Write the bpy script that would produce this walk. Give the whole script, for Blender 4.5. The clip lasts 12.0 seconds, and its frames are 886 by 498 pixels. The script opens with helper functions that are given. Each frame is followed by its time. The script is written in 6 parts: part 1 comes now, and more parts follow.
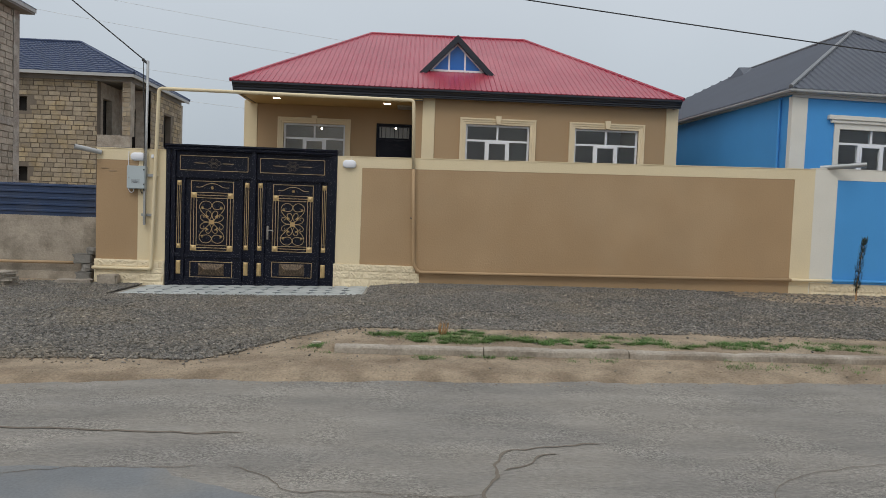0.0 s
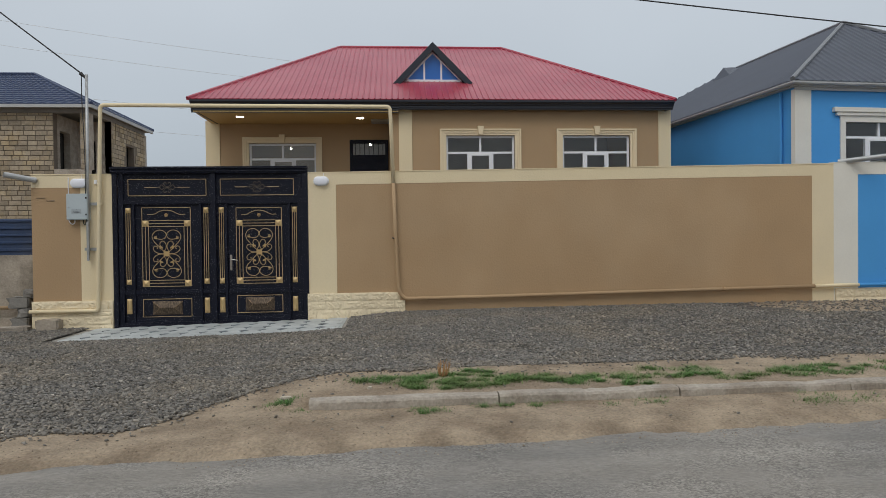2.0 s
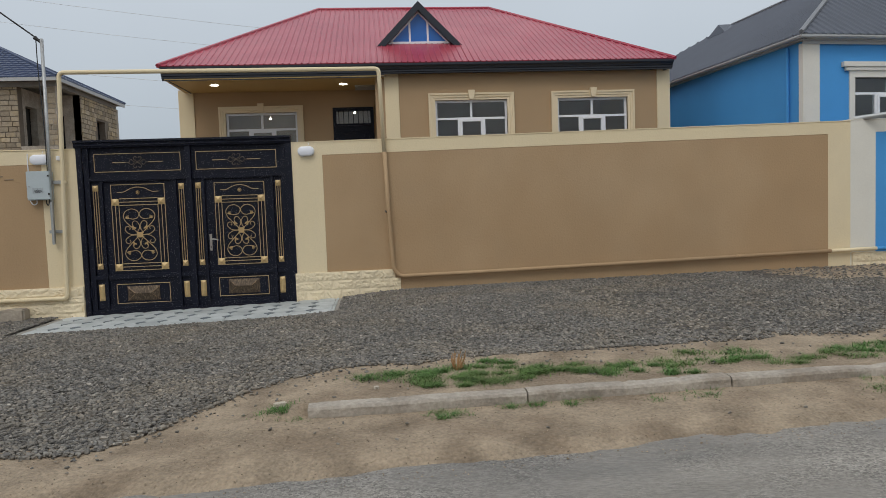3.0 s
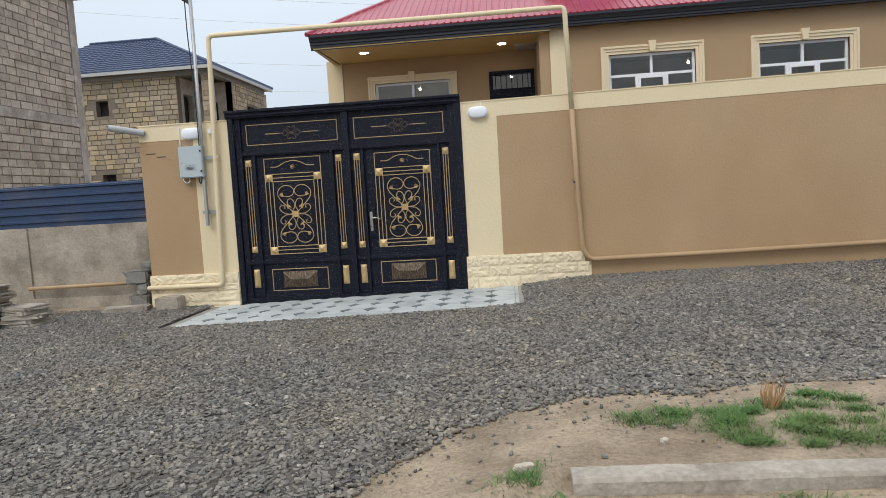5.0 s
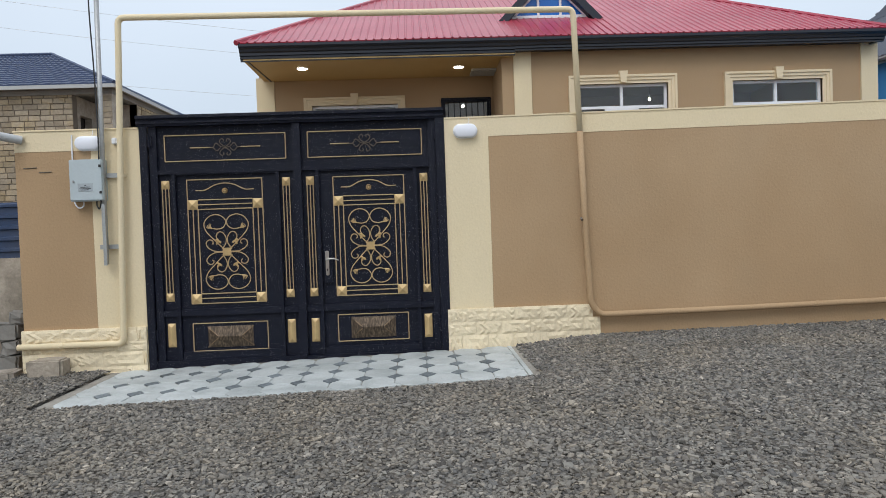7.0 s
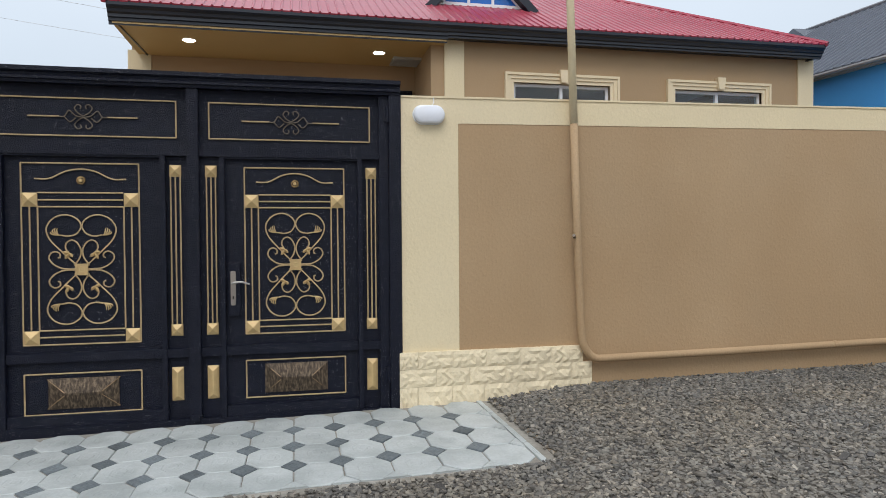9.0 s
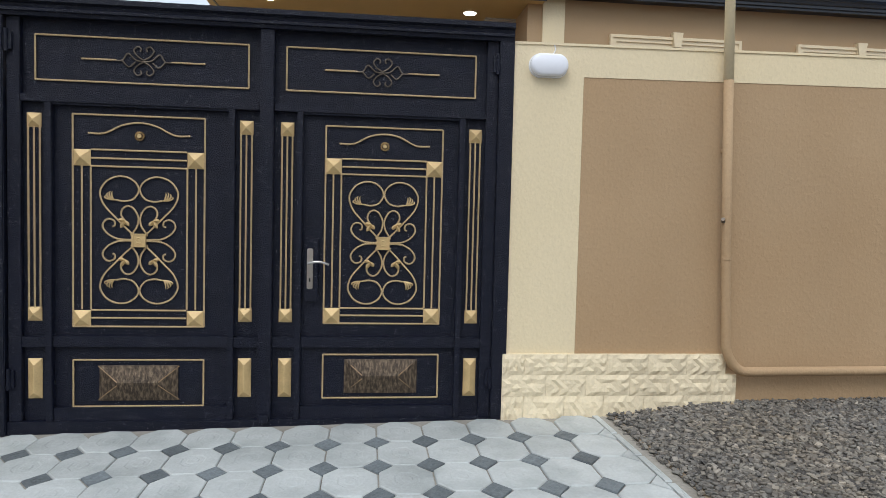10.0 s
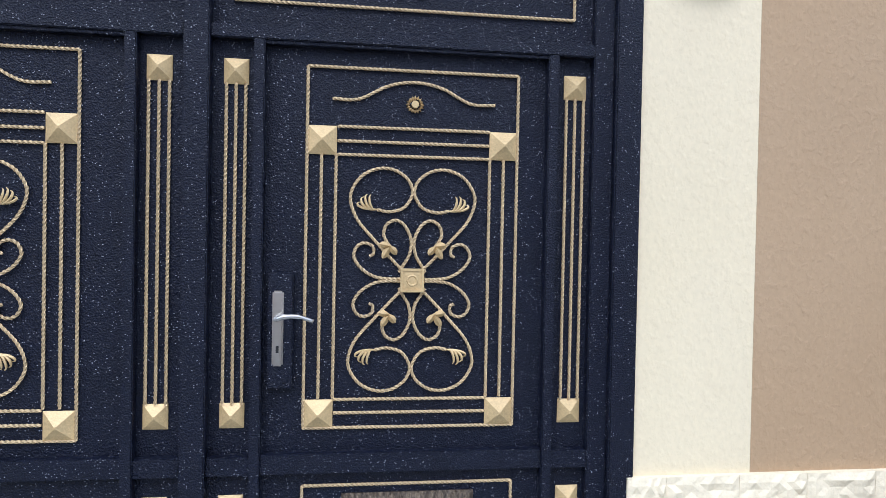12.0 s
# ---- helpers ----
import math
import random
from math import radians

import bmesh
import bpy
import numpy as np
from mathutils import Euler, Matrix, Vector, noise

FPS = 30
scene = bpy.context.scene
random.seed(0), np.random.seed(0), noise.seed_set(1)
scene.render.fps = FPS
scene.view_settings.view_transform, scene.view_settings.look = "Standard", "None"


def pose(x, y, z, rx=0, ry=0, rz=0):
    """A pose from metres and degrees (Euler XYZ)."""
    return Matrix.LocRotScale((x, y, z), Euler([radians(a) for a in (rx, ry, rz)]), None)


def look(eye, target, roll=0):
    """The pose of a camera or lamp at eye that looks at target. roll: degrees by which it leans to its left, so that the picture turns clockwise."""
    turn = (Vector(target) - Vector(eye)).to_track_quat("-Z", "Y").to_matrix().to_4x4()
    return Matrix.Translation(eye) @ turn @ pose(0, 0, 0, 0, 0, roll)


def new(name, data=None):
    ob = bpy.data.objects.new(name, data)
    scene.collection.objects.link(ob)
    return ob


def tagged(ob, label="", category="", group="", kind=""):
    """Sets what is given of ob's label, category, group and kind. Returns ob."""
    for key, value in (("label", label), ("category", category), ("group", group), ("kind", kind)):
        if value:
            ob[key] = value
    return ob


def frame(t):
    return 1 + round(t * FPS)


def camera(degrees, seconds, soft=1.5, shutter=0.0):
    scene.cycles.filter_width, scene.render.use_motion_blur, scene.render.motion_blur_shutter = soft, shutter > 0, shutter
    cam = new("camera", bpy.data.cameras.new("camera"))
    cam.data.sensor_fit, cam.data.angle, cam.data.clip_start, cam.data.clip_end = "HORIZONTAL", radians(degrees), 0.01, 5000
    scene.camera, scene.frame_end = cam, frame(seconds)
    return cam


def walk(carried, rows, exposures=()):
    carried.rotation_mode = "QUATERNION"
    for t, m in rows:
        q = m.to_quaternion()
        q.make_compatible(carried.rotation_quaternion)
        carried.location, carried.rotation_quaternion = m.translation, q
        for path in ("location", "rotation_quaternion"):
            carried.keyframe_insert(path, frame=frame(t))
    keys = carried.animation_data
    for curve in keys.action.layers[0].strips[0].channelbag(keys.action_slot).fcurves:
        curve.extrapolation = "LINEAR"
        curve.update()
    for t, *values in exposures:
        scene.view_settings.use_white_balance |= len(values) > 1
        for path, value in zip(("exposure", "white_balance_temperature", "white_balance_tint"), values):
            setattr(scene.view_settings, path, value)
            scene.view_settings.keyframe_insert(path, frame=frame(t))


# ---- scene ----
cam = camera(66.4, 12.0, soft=0.35)
PATH = [
    (0, (1.627, -13.632, 1.477), (1.708, -11.637, 1.379), 2.1),
    (0.5, (1.63, -13.388, 1.393), (1.708, -11.397, 1.22), -0.5),
    (1, (1.572, -12.954, 1.405), (1.634, -10.963, 1.222), 0.3),
    (1.5, (1.501, -12.575, 1.393), (1.644, -10.58, 1.448), -3.3),
    (2, (1.529, -12.149, 1.396), (1.673, -10.155, 1.364), -0.7),
    (2.5, (1.444, -11.754, 1.42), (1.515, -9.756, 1.386), -1.0),
    (3, (1.353, -11.315, 1.442), (1.545, -9.328, 1.319), -2.1),
    (3.5, (1.266, -10.78, 1.345), (1.271, -8.783, 1.252), 0.3),
    (3.7, (1.221, -10.673, 1.31), (1.096, -8.68, 1.208), -0.9),
    (5.3, (0.464, -9.208, 1.357), (0.265, -7.229, 1.154), -3.5),
    (5.5, (0.377, -9.023, 1.357), (0.18, -7.046, 1.13), -3.2),
    (6, (0.132, -8.521, 1.354), (-0.131, -6.54, 1.267), -0.6),
    (6.5, (-0.111, -8.08, 1.35), (-0.245, -6.092, 1.18), -1.7),
    (7, (-0.313, -7.602, 1.341), (-0.241, -5.604, 1.284), -2.0),
    (7.2, (-0.407, -7.393, 1.349), (-0.341, -5.395, 1.294), -1.6),
    (8.8, (-0.838, -5.856, 1.403), (-0.471, -3.89, 1.383), 1.1),
    (9, (-0.851, -5.611, 1.413), (-0.425, -3.658, 1.376), -0.4),
    (9.5, (-0.843, -5.12, 1.452), (-0.567, -3.143, 1.344), -1.5),
    (10, (-0.965, -4.606, 1.393), (-0.739, -2.621, 1.294), 1.4),
    (10.5, (-0.907, -4.062, 1.316), (-0.7, -2.074, 1.356), 0.8),
    (11, (-1.048, -3.532, 1.395), (-0.703, -1.563, 1.316), -0.4),
    (11.5, (-0.978, -3.029, 1.301), (-0.671, -1.054, 1.226), -2.6),
    (12, (-1.076, -2.5, 1.351), (-0.809, -0.518, 1.32), 1.1),
]
EXPOSURES = [(0, -0.05, 6500, 10), (0.5, 0.05, 6500, 10), (1, 0.15, 6500, 10), (1.5, -0.15, 6450, 10), (2.5, -0.1, 6450, 10), (3.7, 0.0, 6400, 10), (5.5, 0.52, 6250, 10),
             (6, 0.34, 6150, 10), (7, 0.36, 6150, 10), (9, 0.36, 6250, 10), (9.5, 0.38, 6250, 10), (10.5, 0.56, 5920, 10.5), (11, 0.68, 5800, 11), (11.5, 0.84, 5600, 12.5), (12, 1.02, 5330, 14)]
walk(cam, [(t, look(eye, target, roll)) for t, eye, target, roll in PATH], EXPOSURES)

# ---- world, sun, exposure ----
world = bpy.data.worlds.new("world")
scene.world = world
world.use_nodes = True
wn, wl = world.node_tree.nodes, world.node_tree.links
wn.clear()
sky = wn.new("ShaderNodeTexSky")
sky.sky_type, sky.sun_disc = "NISHITA", False
sky.sun_elevation, sky.sun_rotation = radians(48), radians(200)
sky.dust_density, sky.air_density, sky.ozone_density = 6.0, 1.5, 1.0
sky_gain = wn.new("ShaderNodeMix")
sky_gain.data_type, sky_gain.blend_type = "RGBA", "MULTIPLY"
sky_gain.inputs[0].default_value = 1.0
sky_gain.inputs[7].default_value = (0.10, 0.10, 0.10, 1)
cloud_coord = wn.new("ShaderNodeTexCoord")
cloud_sep = wn.new("ShaderNodeSeparateXYZ")
cloud_ramp = wn.new("ShaderNodeValToRGB")
cloud_ramp.color_ramp.elements[0].position, cloud_ramp.color_ramp.elements[0].color = 0.0, (0.52, 0.60, 0.68, 1)
cloud_ramp.color_ramp.elements[1].position, cloud_ramp.color_ramp.elements[1].color = 1.0, (1.15, 1.18, 1.22, 1)
cloud_noise = wn.new("ShaderNodeTexNoise")
cloud_noise.inputs["Scale"].default_value, cloud_noise.inputs["Detail"].default_value = 2.2, 4.0
cloud_var = wn.new("ShaderNodeMapRange")
cloud_var.inputs[3].default_value, cloud_var.inputs[4].default_value = 0.9, 1.1
cloud_mul = wn.new("ShaderNodeMix")
cloud_mul.data_type, cloud_mul.blend_type = "RGBA", "MULTIPLY"
cloud_mul.inputs[0].default_value = 1.0
sky_mix = wn.new("ShaderNodeMix")
sky_mix.data_type = "RGBA"
sky_mix.inputs[0].default_value = 0.88
back = wn.new("ShaderNodeBackground")
wout = wn.new("ShaderNodeOutputWorld")
wl.new(sky.outputs[0], sky_gain.inputs[6])
wl.new(cloud_coord.outputs["Generated"], cloud_sep.inputs[0])
wl.new(cloud_coord.outputs["Generated"], cloud_noise.inputs["Vector"])
wl.new(cloud_sep.outputs[2], cloud_ramp.inputs[0])
wl.new(cloud_noise.outputs[0], cloud_var.inputs[0])
wl.new(cloud_ramp.outputs[0], cloud_mul.inputs[6])
wl.new(cloud_var.outputs[0], cloud_mul.inputs[7])
wl.new(sky_gain.outputs[2], sky_mix.inputs[6])
wl.new(cloud_mul.outputs[2], sky_mix.inputs[7])
wl.new(sky_mix.outputs[2], back.inputs[0])
back.inputs[1].default_value = 0.9
wl.new(back.outputs[0], wout.inputs[0])

sun = new("sun", bpy.data.lights.new("sun", "SUN"))
sun.data.energy, sun.data.angle, sun.data.color = 0.9, radians(28), (1.0, 0.96, 0.9)
sun.matrix_world = look((-6, -14, 20), (0, 0, 0))

# ---- materials ----
def mat(name, color, rough=0.7, metal=0.0, var=0.12, scale=2.0, fine=40.0, bump=0.15, bump_scale=None, second=None, amount=0.5,
        low=0.45, high=0.65, stretch=(1, 1, 1), island=0.0, spec=0.5, depth=0.01, random_ob=0.0, ridged=False):
    """A surface with wide stains, fine grain and relief. second: a colour that shows in patches."""
    m = bpy.data.materials.new(name)
    m.use_nodes = True
    n, l = m.node_tree.nodes, m.node_tree.links
    b = n["Principled BSDF"]
    geo = n.new("ShaderNodeNewGeometry")
    mapn = n.new("ShaderNodeMapping")
    mapn.inputs["Scale"].default_value = stretch
    l.new(geo.outputs["Position"], mapn.inputs[0])
    wide = n.new("ShaderNodeTexNoise")
    wide.inputs["Scale"].default_value, wide.inputs["Detail"].default_value = scale, 5
    grain = n.new("ShaderNodeTexNoise")
    grain.inputs["Scale"].default_value, grain.inputs["Detail"].default_value = fine, 4
    l.new(mapn.outputs[0], wide.inputs["Vector"])
    l.new(mapn.outputs[0], grain.inputs["Vector"])
    add = n.new("ShaderNodeMath")
    add.operation = "ADD"
    l.new(wide.outputs[0], add.inputs[0])
    l.new(grain.outputs[0], add.inputs[1])
    gain = n.new("ShaderNodeMapRange")
    gain.inputs[1].default_value, gain.inputs[2].default_value = 0.6, 1.4
    gain.inputs[3].default_value, gain.inputs[4].default_value = 1 - var, 1 + var
    l.new(add.outputs[0], gain.inputs[0])
    value = gain.outputs[0]
    if island or random_ob:
        src = geo.outputs["Random Per Island"] if island else n.new("ShaderNodeObjectInfo").outputs["Random"]
        k = island or random_ob
        r = n.new("ShaderNodeMapRange")
        r.inputs[3].default_value, r.inputs[4].default_value = 1 - k, 1 + k
        l.new(src, r.inputs[0])
        mm = n.new("ShaderNodeMath")
        mm.operation = "MULTIPLY"
        l.new(value, mm.inputs[0])
        l.new(r.outputs[0], mm.inputs[1])
        value = mm.outputs[0]
    col = n.new("ShaderNodeMix")
    col.data_type = "RGBA"
    col.inputs[6].default_value = (*color, 1)
    col.inputs[7].default_value = (*(second or color), 1)
    if second:
        patch = n.new("ShaderNodeTexNoise")
        patch.inputs["Scale"].default_value, patch.inputs["Detail"].default_value = scale * 0.6, 6
        shift = n.new("ShaderNodeMapping")
        shift.inputs["Location"].default_value = (7.3, 2.1, 5.5)
        l.new(mapn.outputs[0], shift.inputs[0])
        l.new(shift.outputs[0], patch.inputs["Vector"])
        pr = n.new("ShaderNodeMapRange")
        pr.inputs[1].default_value, pr.inputs[2].default_value, pr.inputs[4].default_value = low, high, amount
        l.new(patch.outputs[0], pr.inputs[0])
        l.new(pr.outputs[0], col.inputs[0])
    else:
        col.inputs[0].default_value = 0
    mul = n.new("ShaderNodeVectorMath")
    mul.operation = "SCALE"
    l.new(col.outputs[2], mul.inputs[0])
    l.new(value, mul.inputs["Scale"])
    l.new(mul.outputs[0], b.inputs["Base Color"])
    b.inputs["Roughness"].default_value, b.inputs["Metallic"].default_value = rough, metal
    b.inputs["Specular IOR Level"].default_value = spec
    if bump:
        bt = grain
        if bump_scale:
            bt = n.new("ShaderNodeTexNoise")
            bt.inputs["Scale"].default_value, bt.inputs["Detail"].default_value = bump_scale, 3
            l.new(mapn.outputs[0], bt.inputs["Vector"])
        bn = n.new("ShaderNodeBump")
        bn.inputs["Strength"].default_value, bn.inputs["Distance"].default_value = bump, depth
        height = bt.outputs[0]
        if ridged:
            peaks = n.new("ShaderNodeMapRange")
            peaks.inputs[1].default_value, peaks.inputs[2].default_value, peaks.inputs[4].default_value = 0.47, 0.72, 1.0
            l.new(height, peaks.inputs[0])
            both = n.new("ShaderNodeMath")
            both.operation, both.inputs[1].default_value = "MULTIPLY_ADD", 0.25
            l.new(grain.outputs[0], both.inputs[0])
            l.new(peaks.outputs[0], both.inputs[2])
            height = both.outputs[0]
        l.new(height, bn.inputs["Height"])
        l.new(bn.outputs[0], b.inputs["Normal"])
    return m


def glow(name, color, strength):
    m = bpy.data.materials.new(name)
    m.use_nodes = True
    b = m.node_tree.nodes["Principled BSDF"]
    b.inputs["Base Color"].default_value = (*color, 1)
    b.inputs["Emission Color"].default_value = (*color, 1)
    b.inputs["Emission Strength"].default_value = strength
    return m


def clear_glass(name, tint):
    m = bpy.data.materials.new(name)
    m.use_nodes = True
    b = m.node_tree.nodes["Principled BSDF"]
    b.inputs["Base Color"].default_value = (*tint, 1)
    b.inputs["Transmission Weight"].default_value, b.inputs["Roughness"].default_value = 1.0, 0.01
    b.inputs["IOR"].default_value = 1.5
    return m


BROWN = mat("brown_render", (0.405, 0.273, 0.150), 0.8, var=0.10, scale=1.1, fine=60, bump=0.6, bump_scale=34, stretch=(1.0, 1.0, 0.8), depth=0.0032, ridged=True,
            second=(0.435, 0.308, 0.182), amount=0.8, low=0.42, high=0.66)
CREAM = mat("cream_paint", (0.74, 0.625, 0.41), 0.75, var=0.06, scale=1.3, fine=60, bump=0.5, bump_scale=34, stretch=(1.0, 1.0, 0.8), depth=0.0028, ridged=True,
            second=(0.70, 0.60, 0.42), amount=0.5)
CREAM_STONE = mat("cream_stone", (0.75, 0.645, 0.45), 0.85, var=0.10, scale=5, fine=60, bump=0.5, bump_scale=30, depth=0.012, random_ob=0.03)
CASING = mat("cream_moulding", (0.74, 0.62, 0.42), 0.6, var=0.04, bump=0.05)
HOUSE_BROWN = mat("brown_house_render", (0.405, 0.28, 0.16), 0.85, var=0.06, scale=0.8, fine=60, bump=0.2, bump_scale=35)
SOFFIT = mat("tan_soffit", (0.53, 0.365, 0.15), 0.55, var=0.04, bump=0.05)
NAVY = mat("black_eave_paint", (0.013, 0.016, 0.026), 0.32, var=0.15, bump=0.05)
RED = mat("red_sheet_metal", (0.330, 0.026, 0.054), 0.33, var=0.10, scale=0.8, fine=12, bump=0.04, second=(0.40, 0.07, 0.095), amount=0.7, spec=0.62)
PVC = mat("white_plastic", (0.80, 0.81, 0.83), 0.35, var=0.02, bump=0.0)
WHITE = mat("white_paint", (0.71, 0.69, 0.62), 0.7, var=0.06, scale=1.5, bump=0.2, bump_scale=40)
BLUE = mat("blue_render", (0.065, 0.31, 0.68), 0.75, var=0.06, scale=0.9, bump=0.15, bump_scale=40)
SLATE = mat("grey_sheet_metal", (0.060, 0.072, 0.098), 0.45, var=0.12, scale=1.0, bump=0.05)
RIDGE_GREY = mat("grey_ridge_metal", (0.17, 0.18, 0.195), 0.45, var=0.08, bump=0.03)
GUTTER = mat("pale_grey_gutter", (0.42, 0.43, 0.43), 0.5, var=0.06, bump=0.05)
TILE_ROOF = mat("blue_tile_roof", (0.034, 0.054, 0.115), 0.45, var=0.2, scale=3, bump=0.05)
FENCE_BLUE = mat("blue_fence_sheet", (0.025, 0.050, 0.115), 0.45, var=0.14, scale=2.5, bump=0.05, second=(0.08, 0.09, 0.12), amount=0.4)
CONCRETE = mat("rough_concrete", (0.385, 0.335, 0.27), 0.95, var=0.24, scale=3.2, fine=30, bump=0.9, bump_scale=12, depth=0.02, second=(0.24, 0.21, 0.165),
               amount=0.9, low=0.48, high=0.62)
BEAM = mat("grey_concrete", (0.24, 0.235, 0.225), 0.95, var=0.2, scale=2, fine=25, bump=0.4)
BLOCK = mat("limestone_block", (0.43, 0.385, 0.325), 0.95, var=0.30, scale=3.5, fine=22, bump=0.9, bump_scale=16, depth=0.02, random_ob=0.20, second=(0.33, 0.285, 0.23), amount=0.8)
TOWER_ROWS = mat("limestone_block_course", (0.43, 0.385, 0.325), 0.95, var=0.30, scale=3.5, fine=22, bump=0.9, bump_scale=16, depth=0.02, island=0.2)
PALE_MORTAR = mat("pale_mortar", (0.29, 0.26, 0.22), 1.0, var=0.35, scale=3, fine=20, bump=0.6)
ROUGH_BEAM = mat("smeared_concrete", (0.33, 0.30, 0.265), 0.95, var=0.3, scale=4, fine=25, bump=0.9, bump_scale=12, depth=0.03, second=(0.48, 0.45, 0.41), amount=0.8, low=0.5, high=0.6)
BLOCK_JOINED = mat("limestone_block_row", (0.32, 0.27, 0.20), 0.95, var=0.24, scale=2.6, fine=12, bump=0.6, island=0.24, second=(0.36, 0.28, 0.16), amount=0.7)
MORTAR = mat("dark_mortar", (0.165, 0.14, 0.112), 1.0, var=0.2, bump=0.3)
# near-black that paints the shade inside openings and spouts
SHADE_DARK = mat("interior_shade", (0.03, 0.028, 0.026), 1.0, bump=0.0)
KERB = mat("kerb_concrete", (0.35, 0.313, 0.262), 0.95, var=0.32, scale=3.5, fine=38, bump=0.8, bump_scale=28, depth=0.014, second=(0.22, 0.185, 0.145), amount=0.85, low=0.46, high=0.64)
DIRT = mat("sandy_soil", (0.315, 0.25, 0.175), 1.0, var=0.40, scale=3.4, fine=42, bump=1.0, bump_scale=30, depth=0.03, second=(0.205, 0.155, 0.105), amount=0.9)
# bed darker than its stones: the shade in their gaps is painted in
GRAVEL_BED = mat("gravel_bed", (0.075, 0.070, 0.064), 1.0, var=0.5, scale=8, fine=60, bump=0.9, bump_scale=45, depth=0.03, second=(0.17, 0.14, 0.11), amount=0.5)
GRAVEL = mat("crushed_stone", (0.192, 0.180, 0.163), 0.75, var=0.22, scale=1.2, fine=70, bump=0.25, second=(0.225, 0.197, 0.158), amount=0.8)
TILE_PALE = mat("pale_paving_tile", (0.44, 0.465, 0.46), 0.7, var=0.12, scale=5, fine=50, bump=0.3, random_ob=0.08, second=(0.32, 0.345, 0.34), amount=0.8)
TILE_DARK = mat("dark_paving_tile", (0.125, 0.145, 0.155), 0.7, var=0.4, scale=4, fine=50, bump=0.25, random_ob=0.2)
CEMENT = mat("pale_cement", (0.30, 0.285, 0.25), 0.95, var=0.25, scale=4, fine=40, bump=0.5, second=(0.20, 0.18, 0.15), amount=0.8)
PALE_STONE = mat("pale_limestone", (0.48, 0.43, 0.35), 0.95, var=0.2, scale=20, fine=90, bump=0.6)
GROUT = mat("cement_bed", (0.215, 0.205, 0.185), 0.95, var=0.15, bump=0.4)
STEEL = mat("galvanised_steel", (0.40, 0.41, 0.41), 0.5, metal=0.6, var=0.18, scale=6, bump=0.1)
CHROME = mat("brushed_steel", (0.60, 0.58, 0.55), 0.28, metal=1.0, var=0.05, bump=0.05)
BOX_GREY = mat("grey_enamel", (0.44, 0.50, 0.52), 0.45, var=0.05, bump=0.03)
LABEL = mat("faded_label", (0.34, 0.38, 0.40), 0.6, bump=0.0)
BLACK = mat("black_plastic", (0.015, 0.015, 0.016), 0.5, bump=0.0)
LAMP = mat("white_lamp_cover", (0.80, 0.82, 0.88), 0.25, var=0.02, bump=0.0)
GRASS = mat("green_grass", (0.075, 0.165, 0.035), 0.8, var=0.25, bump=0.0, island=0.45, second=(0.15, 0.15, 0.05), amount=0.35)
STRAW = mat("dry_stalk", (0.38, 0.22, 0.10), 0.9, var=0.3, bump=0.1)
LEAF = mat("dark_conifer_leaf", (0.028, 0.042, 0.022), 0.9, var=0.3, bump=0.0, island=0.4)
ROOM = mat("pale_room_wall", (0.50, 0.46, 0.40), 0.9, bump=0.0)
GLASS = clear_glass("window_glass", (0.80, 0.83, 0.83))
GLASS_BLUE = mat("blue_film_glass", (0.02, 0.14, 0.50), 0.12, var=0.05, bump=0.0)
SPOT = glow("warm_spot", (1.0, 0.93, 0.80), 9.0)
BULB = glow("warm_bulb", (1.0, 0.86, 0.66), 60.0)
BRONZE = mat("brushed_bronze", (0.075, 0.056, 0.042), 0.34, metal=0.7, var=0.55, scale=70, fine=150, bump=0.9, bump_scale=90, depth=0.006, second=(0.22, 0.165, 0.11), amount=0.9, stretch=(1.6, 1, 0.6), low=0.42, high=0.66)
BRONZE_EDGE = mat("rubbed_bronze_edge", (0.30, 0.20, 0.11), 0.4, metal=0.5, var=0.45, scale=40, fine=150, bump=0.3)
GOLD = mat("gold_paint", (0.57, 0.41, 0.195), 0.48, metal=0.2, var=0.2, scale=14, fine=120, bump=0.2)
GOLD_ROPE = mat("worn_gold_rod", (0.64, 0.47, 0.25), 0.4, metal=0.3, var=0.25, scale=30, fine=160, bump=0.2)


def black_in_grooves(m, low, high):
    """Gold brushed over black: the paint keeps to the raised turns of the rod."""
    n, l = m.node_tree.nodes, m.node_tree.links
    b = n["Principled BSDF"]
    old = b.inputs["Base Color"].links[0].from_socket
    geo = n.new("ShaderNodeNewGeometry")
    ramp = n.new("ShaderNodeMapRange")
    ramp.inputs[1].default_value, ramp.inputs[2].default_value = low, high
    mix = n.new("ShaderNodeMix")
    mix.data_type = "RGBA"
    mix.inputs[6].default_value = (0.05, 0.04, 0.03, 1)
    l.new(geo.outputs["Pointiness"], ramp.inputs[0])
    l.new(ramp.outputs[0], mix.inputs[0])
    l.new(old, mix.inputs[7])
    l.new(mix.outputs[2], b.inputs["Base Color"])


black_in_grooves(GOLD_ROPE, 0.505, 0.59)
IRON = mat("dark_iron_scroll", (0.13, 0.105, 0.08), 0.45, metal=0.4, var=0.4, scale=30, bump=0.2)


